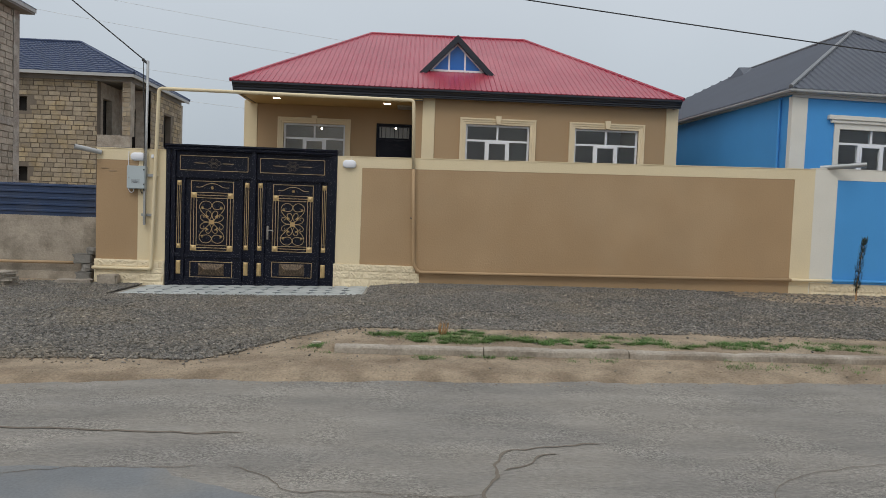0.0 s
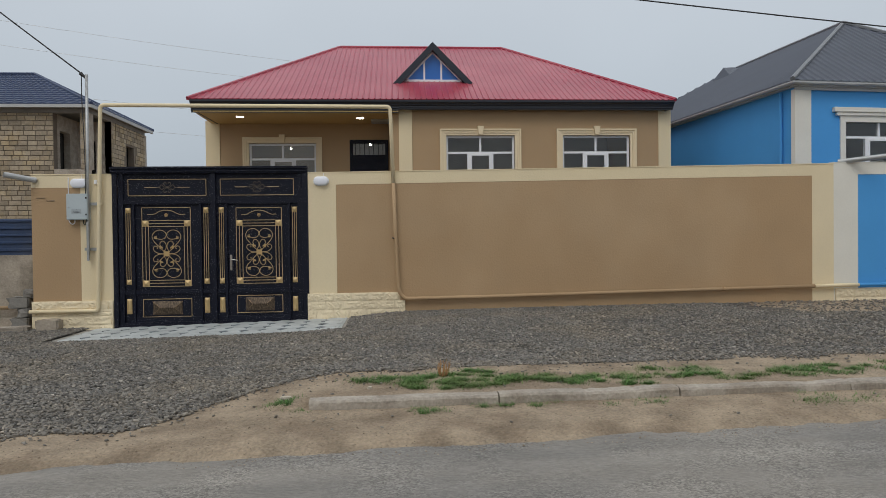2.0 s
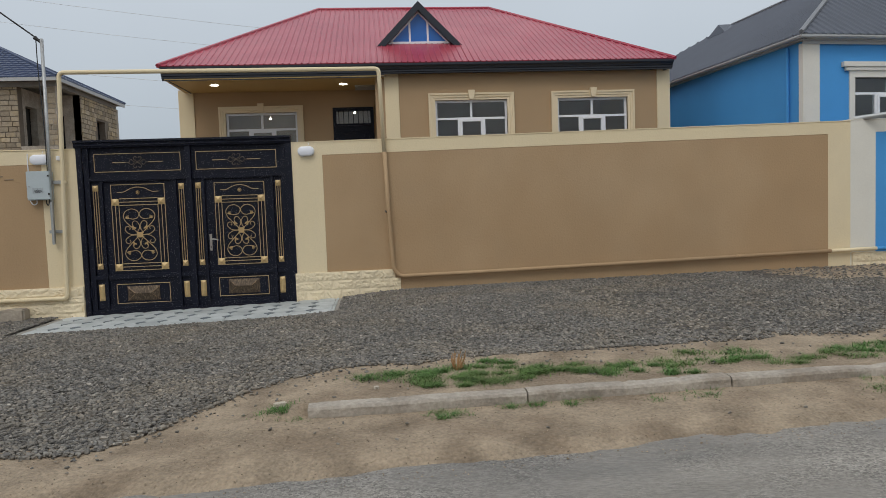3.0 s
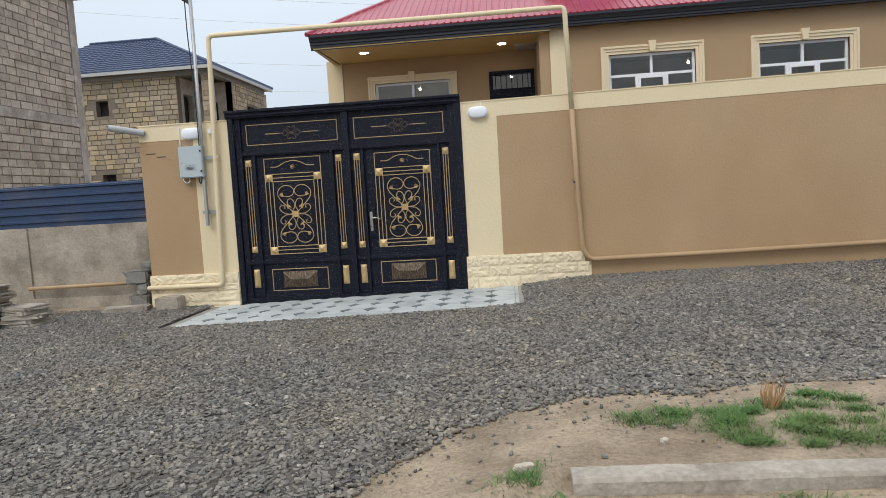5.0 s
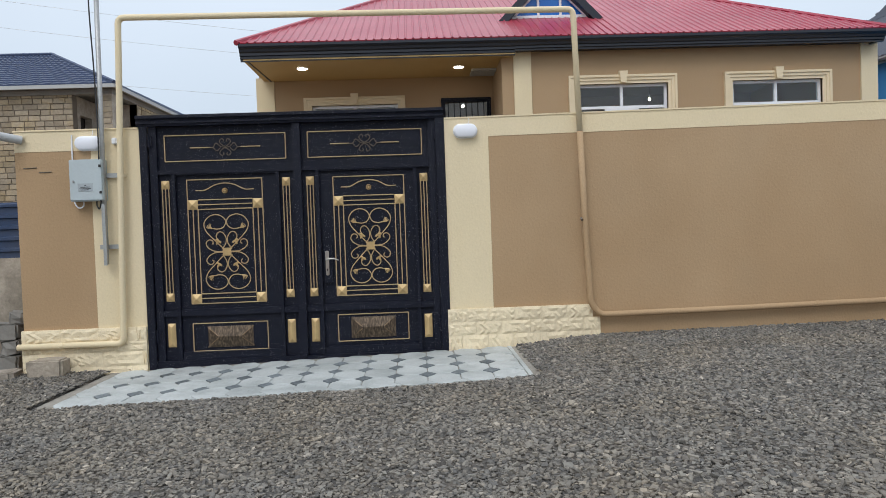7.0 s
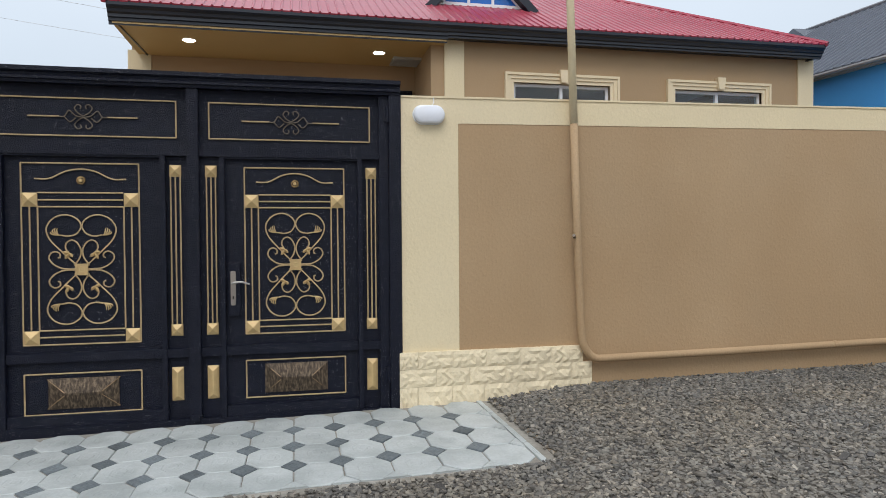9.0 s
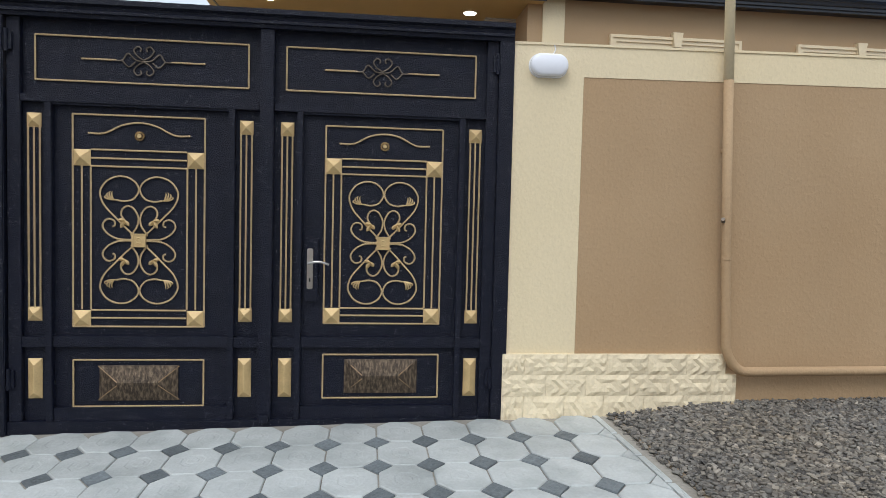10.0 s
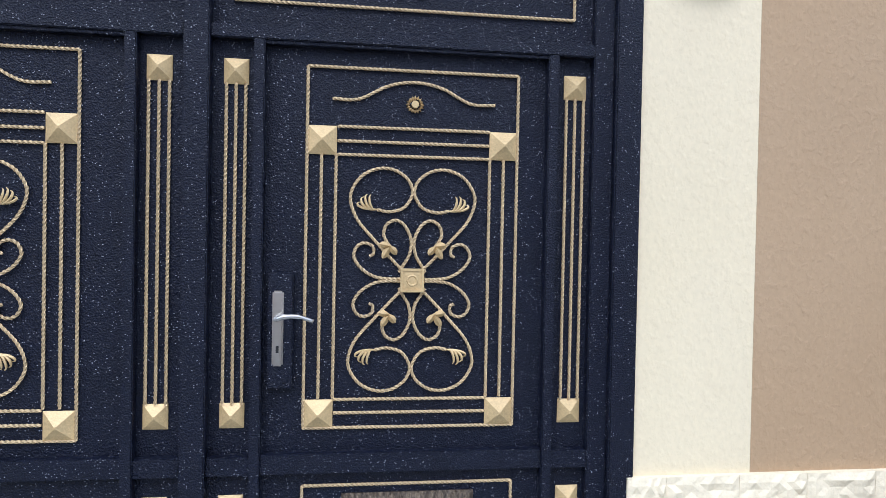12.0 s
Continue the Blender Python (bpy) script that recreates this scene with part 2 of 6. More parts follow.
def varied_stone(m):
    """Each stone its own tone, from dark grey to a few near white."""
    n, l = m.node_tree.nodes, m.node_tree.links
    b = n["Principled BSDF"]
    old = b.inputs["Base Color"].links[0].from_socket
    geo = n.new("ShaderNodeNewGeometry")
    ramp = n.new("ShaderNodeValToRGB")
    e = ramp.color_ramp.elements
    e[0].position, e[0].color = 0.0, (0.50, 0.51, 0.54, 1)
    e[1].position, e[1].color = 1.0, (2.0, 1.95, 1.85, 1)
    for at, c in ((0.2, (0.66, 0.67, 0.67, 1)), (0.35, (0.80, 0.77, 0.73, 1)), (0.5, (0.86, 0.87, 0.87, 1)), (0.65, (1.02, 0.99, 0.93, 1)), (0.8, (1.06, 1.09, 1.07, 1)),
                  (0.93, (1.28, 1.22, 1.12, 1)), (0.975, (1.40, 1.36, 1.28, 1))):
        k = e.new(at)
        k.color = c
    mul = n.new("ShaderNodeMix")
    mul.data_type, mul.blend_type = "RGBA", "MULTIPLY"
    mul.inputs[0].default_value = 1.0
    l.new(geo.outputs["Random Per Island"], ramp.inputs[0])
    l.new(old, mul.inputs[6])
    l.new(ramp.outputs[0], mul.inputs[7])
    l.new(mul.outputs[2], b.inputs["Base Color"])


varied_stone(GRAVEL)


def hammered_paint():
    """Black-blue hammered gate paint; its glints are painted in as pale flecks."""
    m = mat("hammered_black_paint", (0.0036, 0.0052, 0.0145), 0.38, var=0.25, scale=6, fine=90, bump=0.85, bump_scale=150, depth=0.008, spec=0.225)
    n, l = m.node_tree.nodes, m.node_tree.links
    b = n["Principled BSDF"]
    old = b.inputs["Base Color"].links[0].from_socket
    geo = n.new("ShaderNodeNewGeometry")
    mapn = n.new("ShaderNodeMapping")
    mapn.inputs["Scale"].default_value = (0.8, 1, 1.1)
    vor = n.new("ShaderNodeTexVoronoi")
    vor.inputs["Scale"].default_value = 105
    cut = n.new("ShaderNodeMath")
    cut.operation, cut.inputs[1].default_value = "LESS_THAN", 0.18
    few = n.new("ShaderNodeTexNoise")
    few.inputs["Scale"].default_value, few.inputs["Detail"].default_value = 38, 2
    keep = n.new("ShaderNodeMath")
    keep.operation, keep.inputs[1].default_value = "GREATER_THAN", 0.50
    both = n.new("ShaderNodeMath")
    both.operation = "MULTIPLY"
    mix = n.new("ShaderNodeMix")
    mix.data_type = "RGBA"
    # pale colour of the painted glints
    mix.inputs[7].default_value = (0.30, 0.31, 0.35, 1)
    l.new(geo.outputs["Position"], mapn.inputs[0])
    l.new(mapn.outputs[0], vor.inputs["Vector"])
    l.new(mapn.outputs[0], few.inputs["Vector"])
    l.new(vor.outputs["Distance"], cut.inputs[0])
    l.new(few.outputs[0], keep.inputs[0])
    l.new(cut.outputs[0], both.inputs[0])
    l.new(keep.outputs[0], both.inputs[1])
    l.new(both.outputs[0], mix.inputs[0])
    l.new(old, mix.inputs[6])
    l.new(mix.outputs[2], b.inputs["Base Color"])
    return m


GATE = hammered_paint()


def asphalt():
    """Pale dusty asphalt with worn aggregate and darker smooth patches."""
    m = mat("worn_asphalt", (0.250, 0.233, 0.205), 0.9, var=0.30, scale=2.6, fine=48, bump=0.9, bump_scale=55, depth=0.02,
            second=(0.205, 0.195, 0.178), amount=0.8, low=0.42, high=0.62, stretch=(0.45, 1.3, 1))
    n, l = m.node_tree.nodes, m.node_tree.links
    b = n["Principled BSDF"]
    old = b.inputs["Base Color"].links[0].from_socket
    geo = n.new("ShaderNodeNewGeometry")
    vor = n.new("ShaderNodeTexVoronoi")
    vor.inputs["Scale"].default_value = 85
    few = n.new("ShaderNodeTexNoise")
    few.inputs["Scale"].default_value, few.inputs["Detail"].default_value = 1.6, 6
    rough_part = n.new("ShaderNodeMapRange")
    rough_part.inputs[1].default_value, rough_part.inputs[2].default_value, rough_part.inputs[4].default_value = 0.40, 0.60, 1.0
    sep = n.new("ShaderNodeSeparateColor")
    shade = n.new("ShaderNodeMapRange")
    shade.inputs[3].default_value, shade.inputs[4].default_value = 0.58, 1.38
    scale = n.new("ShaderNodeVectorMath")
    scale.operation = "SCALE"
    mix = n.new("ShaderNodeMix")
    mix.data_type = "RGBA"
    l.new(geo.outputs["Position"], vor.inputs["Vector"])
    l.new(geo.outputs["Position"], few.inputs["Vector"])
    l.new(few.outputs[0], rough_part.inputs[0])
    l.new(vor.outputs["Color"], sep.inputs[0])
    l.new(sep.outputs[0], shade.inputs[0])
    l.new(old, scale.inputs[0])
    l.new(shade.outputs[0], scale.inputs["Scale"])
    l.new(rough_part.outputs[0], mix.inputs[0])
    l.new(old, mix.inputs[6])
    l.new(scale.outputs[0], mix.inputs[7])
    l.new(mix.outputs[2], b.inputs["Base Color"])
    return m


ASPHALT = asphalt()
TAR = mat("smooth_bitumen", (0.155, 0.165, 0.172), 0.55, var=0.22, scale=3, fine=60, bump=0.3, bump_scale=40, depth=0.006, second=(0.20, 0.19, 0.17), amount=0.7)

# ---- mesh tools ----
def link(name, bm, material, parent=None, label="", smooth=False):
    me = bpy.data.meshes.new(name)
    bmesh.ops.recalc_face_normals(bm, faces=bm.faces)
    bm.to_mesh(me)
    bm.free()
    me.materials.append(material)
    if smooth:
        for p in me.polygons:
            p.use_smooth = True
    ob = new(name, me)
    if parent is not None:
        ob.parent = parent
        ob.matrix_parent_inverse = parent_matrix(parent).inverted()
    if label:
        ob["label"] = label
    return ob


def parent_matrix(ob):
    m = ob.matrix_basis.copy()
    while ob.parent is not None:
        m = ob.parent.matrix_basis @ ob.matrix_parent_inverse @ m
        ob = ob.parent
    return m


def part(name, bm, material, parent, label="", smooth=False):
    return link(name, bm, material, parent, label, smooth)


def thing(name, at, label, category, group="", kind=""):
    ob = new(name)
    ob.matrix_basis = Matrix.Translation(at)
    ob.empty_display_size = 0.1
    return tagged(ob, label, category, group, kind)


def add_box(bm, x0, x1, y0, y1, z0, z1, bevel=0.0):
    """A box, its edges rounded by bevel, into bm."""
    vs = [bm.verts.new((x, y, z)) for x in (x0, x1) for y in (y0, y1) for z in (z0, z1)]
    fs = [bm.faces.new([vs[i] for i in q]) for q in ((0, 1, 3, 2), (4, 6, 7, 5), (0, 4, 5, 1), (2, 3, 7, 6), (0, 2, 6, 4), (1, 5, 7, 3))]
    if bevel:
        es = list({e for f in fs for e in f.edges})
        bmesh.ops.bevel(bm, geom=es, offset=bevel, segments=2, affect="EDGES")
    return bm


def box(x0, x1, y0, y1, z0, z1, bevel=0.0):
    return add_box(bmesh.new(), x0, x1, y0, y1, z0, z1, bevel)


def add_tube(bm, pts, r, sides=8, twist=0.0, caps=True, taper=None):
    """A tube of that many sides along the points; twist: turns per metre, for rods of twisted bar."""
    pts = [Vector(p) for p in pts]
    rings, run, up = [], 0.0, None
    for i, p in enumerate(pts):
        a, b = pts[max(i - 1, 0)], pts[min(i + 1, len(pts) - 1)]
        d = (b - a).normalized()
        if up is None:
            up = d.orthogonal().normalized()
        up = (up - d * up.dot(d)).normalized()
        side = d.cross(up)
        if i:
            run += (p - pts[i - 1]).length
        k = r * (taper[i] if taper else 1)
        rings.append([bm.verts.new(p + k * (0.70 if twist and s % 2 else 1.0) * (math.cos(q) * up + math.sin(q) * side))
                      for s, q in ((s, math.tau * (s / sides + twist * run)) for s in range(sides))])
    for ra, rb in zip(rings, rings[1:]):
        for s in range(sides):
            bm.faces.new((ra[s], ra[(s + 1) % sides], rb[(s + 1) % sides], rb[s]))
    if caps:
        bm.faces.new(rings[0][::-1])
        bm.faces.new(rings[-1])
    return bm


def tube(pts, r, sides=8, **more):
    return add_tube(bmesh.new(), pts, r, sides, **more)


def spline(pts, per=6):
    """Points on a smooth line through pts (Catmull-Rom)."""
    pts = [Vector(p) for p in pts]
    ext = [2 * pts[0] - pts[1]] + pts + [2 * pts[-1] - pts[-2]]
    out = []
    for i in range(1, len(ext) - 2):
        a, b, c, d = ext[i - 1:i + 3]
        for k in range(per):
            t = k / per
            out.append(0.5 * (2 * b + (c - a) * t + (2 * a - 5 * b + 4 * c - d) * t * t + (3 * b - a - 3 * c + d) * t ** 3))
    return out + [pts[-1]]


def straight(a, b, step=0.0045):
    a, b = Vector(a), Vector(b)
    n = max(1, int((b - a).length / step))
    return [a.lerp(b, i / n) for i in range(n + 1)]


def rounded(pts, r=0.08, n=6):
    """The polyline with its corners rounded."""
    pts = [Vector(p) for p in pts]
    out = [pts[0]]
    for a, b, c in zip(pts, pts[1:], pts[2:]):
        u, v = (a - b).normalized(), (c - b).normalized()
        p, q = b + u * r, b + v * r
        out += [(1 - t) ** 2 * p + 2 * t * (1 - t) * b + t * t * q for t in (i / n for i in range(n + 1))]
    return out + [pts[-1]]


def add_pyramid(bm, x, z, w, h, y, rise, base=0.004):
    """A four-sided stud on a wall that faces -y, with a short ridge where it is oblong."""
    s = min(w, h) / 2 * 0.96
    rx, rz = w / 2 - s, h / 2 - s
    c = [bm.verts.new((x + i * w / 2, y, z + j * h / 2)) for i, j in ((-1, -1), (1, -1), (1, 1), (-1, 1))]
    d = [bm.verts.new((x + i * w / 2, y - base, z + j * h / 2)) for i, j in ((-1, -1), (1, -1), (1, 1), (-1, 1))]
    e = [bm.verts.new((x + i * rx + i * 0.002, y - rise, z + j * rz + j * 0.002)) for i, j in ((-1, -1), (1, -1), (1, 1), (-1, 1))]
    bm.faces.new(c)
    for k in range(4):
        m = (k + 1) % 4
        bm.faces.new((c[k], c[m], d[m], d[k]))
        bm.faces.new((d[k], d[m], e[m], e[k]))
    bm.faces.new(e)
    return bm


def add_frame(bm, x0, x1, z0, z1, w, y0, y1):
    """A rectangular frame of bar width w lying in x and z, butted at the corners."""
    add_box(bm, x0, x1, y0, y1, z1 - w, z1)
    add_box(bm, x0, x1, y0, y1, z0, z0 + w)
    add_box(bm, x0, x0 + w, y0, y1, z0 + w, z1 - w)
    add_box(bm, x1 - w, x1, y0, y1, z0 + w, z1 - w)
    return bm


def pierced(x0, x1, z0, z1, y0, y1, holes, top=None):
    """A wall from y0 to y1 with rectangular openings (x0, x1, z0, z1). top: the height of its upper edge at x, where that slopes."""
    bm = bmesh.new()
    xs = sorted({x0, x1, *(h[0] for h in holes), *(h[1] for h in holes)})
    zs = sorted({z0, z1, *(h[2] for h in holes), *(h[3] for h in holes)})
    def z_at(x, z):
        return top(x) if top and z == z1 else z
    solid = {(i, j) for i in range(len(xs) - 1) for j in range(len(zs) - 1)
             if not any(h[0] <= xs[i] < h[1] and h[2] <= zs[j] < h[3] for h in holes)}
    grid = {}
    def v(i, j, y):
        if (i, j, y) not in grid:
            grid[i, j, y] = bm.verts.new((xs[i], y, z_at(xs[i], zs[j])))
        return grid[i, j, y]
    for i, j in solid:
        bm.faces.new((v(i, j, y0), v(i + 1, j, y0), v(i + 1, j + 1, y0), v(i, j + 1, y0)))
        bm.faces.new((v(i, j, y1), v(i, j + 1, y1), v(i + 1, j + 1, y1), v(i + 1, j, y1)))
        for (a, b), (p, q) in (((i - 1, j), ((i, j), (i, j + 1))), ((i + 1, j), ((i + 1, j), (i + 1, j + 1))),
                               ((i, j - 1), ((i, j), (i + 1, j))), ((i, j + 1), ((i, j + 1), (i + 1, j + 1)))):
            if (a, b) not in solid:
                bm.faces.new((v(*p, y0), v(*q, y0), v(*q, y1), v(*p, y1)))
    return bm


def prism(profile, x0, x1):
    """A (y, z) outline drawn out along x."""
    bm = bmesh.new()
    a = [bm.verts.new((x0, y, z)) for y, z in profile]
    b = [bm.verts.new((x1, y, z)) for y, z in profile]
    bm.faces.new(a)
    bm.faces.new(b[::-1])
    for i in range(len(a)):
        j = (i + 1) % len(a)
        bm.faces.new((a[i], b[i], b[j], a[j]))
    return bm


def smoothstep(a, b, x):
    t = min(1.0, max(0.0, (x - a) / (b - a)))
    return t * t * (3 - 2 * t)


def swell(x, y, s, seed=0.0):
    return noise.noise(Vector((x * s, y * s, seed)))

# ---- ground, road, kerb ----
def kerb_line(x):
    return -6.66 + 0.03 * (x - 0.8)


def road_edge(x):
    return float(np.interp(x, (-60, -4, -1.4, -0.5, 1, 2, 3.4, 6.1, 60), (-11, -8.2, -7.75, -7.52, -7.4, -7.33, -7.22, -6.98, -4.4)))


def wall_foot(x):
    return float(np.interp(x, (-4.7, -3.4, 0.0, 0.8, 1.7, 5.0, 9.4), (-0.10, -0.095, -0.02, 0.03, 0.085, 0.115, 0.135)))


def ground_height(x, y):
    near = wall_foot(x)
    bank = smoothstep(0.1, 0.9, x)
    mid = -0.045 + 0.075 * smoothstep(-0.8, 1.0, x) + 0.05 * bank * smoothstep(-4.4, -5.6, y)
    k, e = kerb_line(x), road_edge(x) + 0.08 * swell(x, 0.0, 1.7, 11.0)
    e += 0.05 * swell(x, y, 7.0, 13.0)
    bumps = 0.018 * swell(x, y, 1.3) + 0.010 * swell(x, y, 5.0, 3.0)
    if -8.5 < y < -5.2:
        bumps += 0.005 * swell(x, y, 9.0, 4.0) + 0.004 * swell(x, y, 17.0, 8.0)
    if -3.76 < x < 0.75 and -1.71 < y:
        return near - 0.045
    if y > -1.74 and 0.74 < x < 1.2:
        near = min(near, 0.002 + 0.11 * (x - 0.75))
    if y > -0.05:
        return near
    if y > -5.3:
        t = smoothstep(-5.3, -0.6, y)
        if y > -1.74 and 0.74 < x < 1.2:
            return min(mid + (near - mid) * t + bumps * (1 - t), 0.002 + 0.11 * (x - 0.75))
        return mid + (near - mid) * t + bumps * (1 - t)
    top = mid + 0.012 * bank
    if y > k + 0.10 or (x < 0.75 and y > k):
        return top + bumps * 0.6
    low = 0.020 + 0.006 * swell(x, y, 2.6, 7.0)
    t = smoothstep(e - 0.15, k, y)
    drop = low - 0.03 * (1 - t)
    step = bank
    z = top + (drop - top) * max(step, 1 - t)
    fall = smoothstep(e + 0.12, e - 0.35, y)
    return z + bumps * 0.6 * (1 - fall) - 0.09 * fall


def make_ground():
    fx = list(np.arange(-7, -3, 0.12)) + list(np.arange(-3, 8, 0.06)) + list(np.arange(8, 13.01, 0.12))
    fy = list(np.arange(-9, -5.0, 0.055)) + list(np.arange(-5.0, 0.35, 0.11))
    xs = [-600, -200, -80, -40, -25, -16, -11, -9, -8] + fx + [14, 16, 20, 30, 60, 200, 600]
    ys = [-600, -200, -60, -30, -18, -14, -11, -10] + fy + [1, 3, 8, 20, 40, 90, 250, 700]
    verts = [(x, y, ground_height(x, y)) for y in ys for x in xs]
    n = len(xs)
    faces = [(j * n + i, j * n + i + 1, (j + 1) * n + i + 1, (j + 1) * n + i) for j in range(len(ys) - 1) for i in range(n - 1)]
    me = bpy.data.meshes.new("ground")
    me.from_pydata(verts, [], faces)
    me.materials.append(DIRT)
    for p in me.polygons:
        p.use_smooth = True
    tagged(new("ground", me), "sandy trodden soil of the verge and yards", "ground", kind="structure")


def make_road():
    bm = bmesh.new()
    xs = [-300, -100, -40] + list(np.arange(-20, 25.1, 0.5)) + [40, 100, 300]
    rows = []
    for x in xs:
        row = []
        for k in range(17):
            y = road_edge(x) + 0.35 - 0.6 * k
            z = -0.055 + 0.012 * swell(x, y, 0.7, 9.0) * (abs(x) < 25)
            row.append(bm.verts.new((x, y, z)))
        rows.append(row)
    for a, b in zip(rows, rows[1:]):
        for i in range(16):
            bm.faces.new((a[i], b[i], b[i + 1], a[i + 1]))
    ob = link("road", bm, ASPHALT, smooth=True)
    tagged(ob, "worn pale asphalt road with cracks and dust", "road", kind="structure")
    def crack(pts, wid, seed):
        bm = bmesh.new()
        line = spline(pts, 14)
        vs = []
        for i, p in enumerate(line):
            j = 0.03 * noise.noise(Vector((p.x * 9, p.y * 9, seed)))
            w = wid * (0.5 + abs(noise.noise(Vector((p.x * 5, p.y * 5, seed + 4))))) * min(1, i / 4, (len(line) - 1 - i) / 4 + 0.05)
            d = (line[min(i + 1, len(line) - 1)] - line[max(i - 1, 0)]).normalized()
            s = Vector((-d.y, d.x, 0))
            z = -0.055 + 0.012 * swell(p.x, p.y, 0.7, 9.0) + 0.005
            q = Vector((p.x, p.y, z)) + s * j
            vs.append((bm.verts.new(q + s * w), bm.verts.new(q - s * w)))
        for a, b in zip(vs, vs[1:]):
            bm.faces.new((a[0], b[0], b[1], a[1]))
        return bm
    part("crack", crack([(-6, -9.1, 0), (-3, -9.06, 0), (-1.0, -9.04, 0), (0.0, -9.05, 0), (0.5, -9.0, 0)], 0.022, 1.0), MORTAR, ob, "dirt-filled crack in the asphalt")
    part("crack", crack([(1.95, -10.9, 0), (2.1, -10.3, 0), (2.06, -9.95, 0), (2.16, -9.7, 0), (2.18, -9.45, 0), (2.30, -9.25, 0), (2.55, -9.18, 0), (3.0, -9.05, 0)], 0.013, 2.0), MORTAR, ob)
    part("crack", crack([(2.2, -9.62, 0), (2.36, -9.5, 0), (2.5, -9.32, 0), (2.62, -9.3, 0)], 0.009, 4.0), MORTAR, ob)
    part("crack", crack([(2.1, -9.98, 0), (1.7, -10.02, 0), (1.3, -9.96, 0), (1.0, -9.98, 0), (0.86, -9.82, 0), (0.8, -9.76, 0), (0.55, -9.6, 0)], 0.0055, 5.0), MORTAR, ob)
    part("crack", crack([(0.45, -9.62, 0), (0.1, -9.68, 0), (-0.3, -9.72, 0), (-0.7, -9.85, 0)], 0.0045, 6.0), MORTAR, ob)
    patch = bmesh.new()
    ring = []
    for k in range(48):
        q = math.tau * k / 48
        r = 1 + 0.22 * noise.noise(Vector((math.cos(q) * 2.2, math.sin(q) * 2.2, 3.0))) + 0.08 * noise.noise(Vector((math.cos(q) * 7, math.sin(q) * 7, 5.0)))
        px, py = -0.25 + 1.12 * r * math.cos(q), -10.25 + 0.55 * r * math.sin(q)
        ring.append(patch.verts.new((px, py, -0.055 + 0.012 * swell(px, py, 0.7, 9.0) + 0.004)))
    patch.faces.new(ring)
    part("tar_patch", patch, TAR, ob, "smooth blue-grey patch of bitumen in the asphalt")
    part("crack", crack([(3.6, -10.2, 0), (3.9, -9.7, 0), (4.6, -9.4, 0), (5.6, -9.2, 0)], 0.0035, 3.0), MORTAR, ob)


def make_kerb():
    kerb = thing("kerb", (0.73, -6.7, 0), "weathered concrete kerb stones along the road verge", "kerb", kind="structure")
    x, i = 0.82, 0
    while x < 16:
        w = 1.56
        y = kerb_line(x + w / 2)
        bm = bmesh.new()
        n = 60
        ring = ((0.0, -0.2), (0.0, 0.03), (0.002, 0.076), (0.016, 0.094), (0.07, 0.100), (0.13, 0.098), (0.15, 0.084), (0.15, -0.2))
        cols = []
        for k in range(n + 1):
            px = x + 0.006 + (w - 0.012) * k / n
            chip = 0.016 * max(0, swell(px * 3, i, 2.1) - 0.1) + 0.010 * max(0, swell(px * 9, i, 2.1, 3.0) - 0.15)
            cols.append([bm.verts.new((px, kerb_line(px) + a + (0.006 * swell(px, c, 4.0, i) + 0.006 * swell(px, c * 4, 13.0, i)) + (chip if c > 0.03 else 0),
                                       c + 0.010 * swell(px, a, 1.7, 5.0 + i) * (c > 0) - (chip if c > 0.03 else 0))) for a, c in ring])
        for a, b in zip(cols, cols[1:]):
            for k in range(len(ring) - 1):
                bm.faces.new((a[k], b[k], b[k + 1], a[k + 1]))
        bm.faces.new(cols[0])
        bm.faces.new(cols[-1][::-1])
        part("kerb_stone", bm, KERB, kerb)
        x, i = x + w, i + 1


# ---- street wall ----
def wall_top(x):
    return 2.575 + 0.0125 * x


def band_foot(x):
    return 2.365 + 0.0125 * x


def sloped(x0, x1, y0, y1, lo, hi):
    """A slab with upper and lower edges given as heights along x."""
    bm = bmesh.new()
    vs = [bm.verts.new((x, y, f(x))) for x in (x0, x1) for y in (y0, y1) for f in (lo, hi)]
    for q in ((0, 1, 3, 2), (4, 6, 7, 5), (0, 4, 5, 1), (2, 3, 7, 6), (0, 2, 6, 4), (1, 5, 7, 3)):
        bm.faces.new([vs[i] for i in q])
    return bm


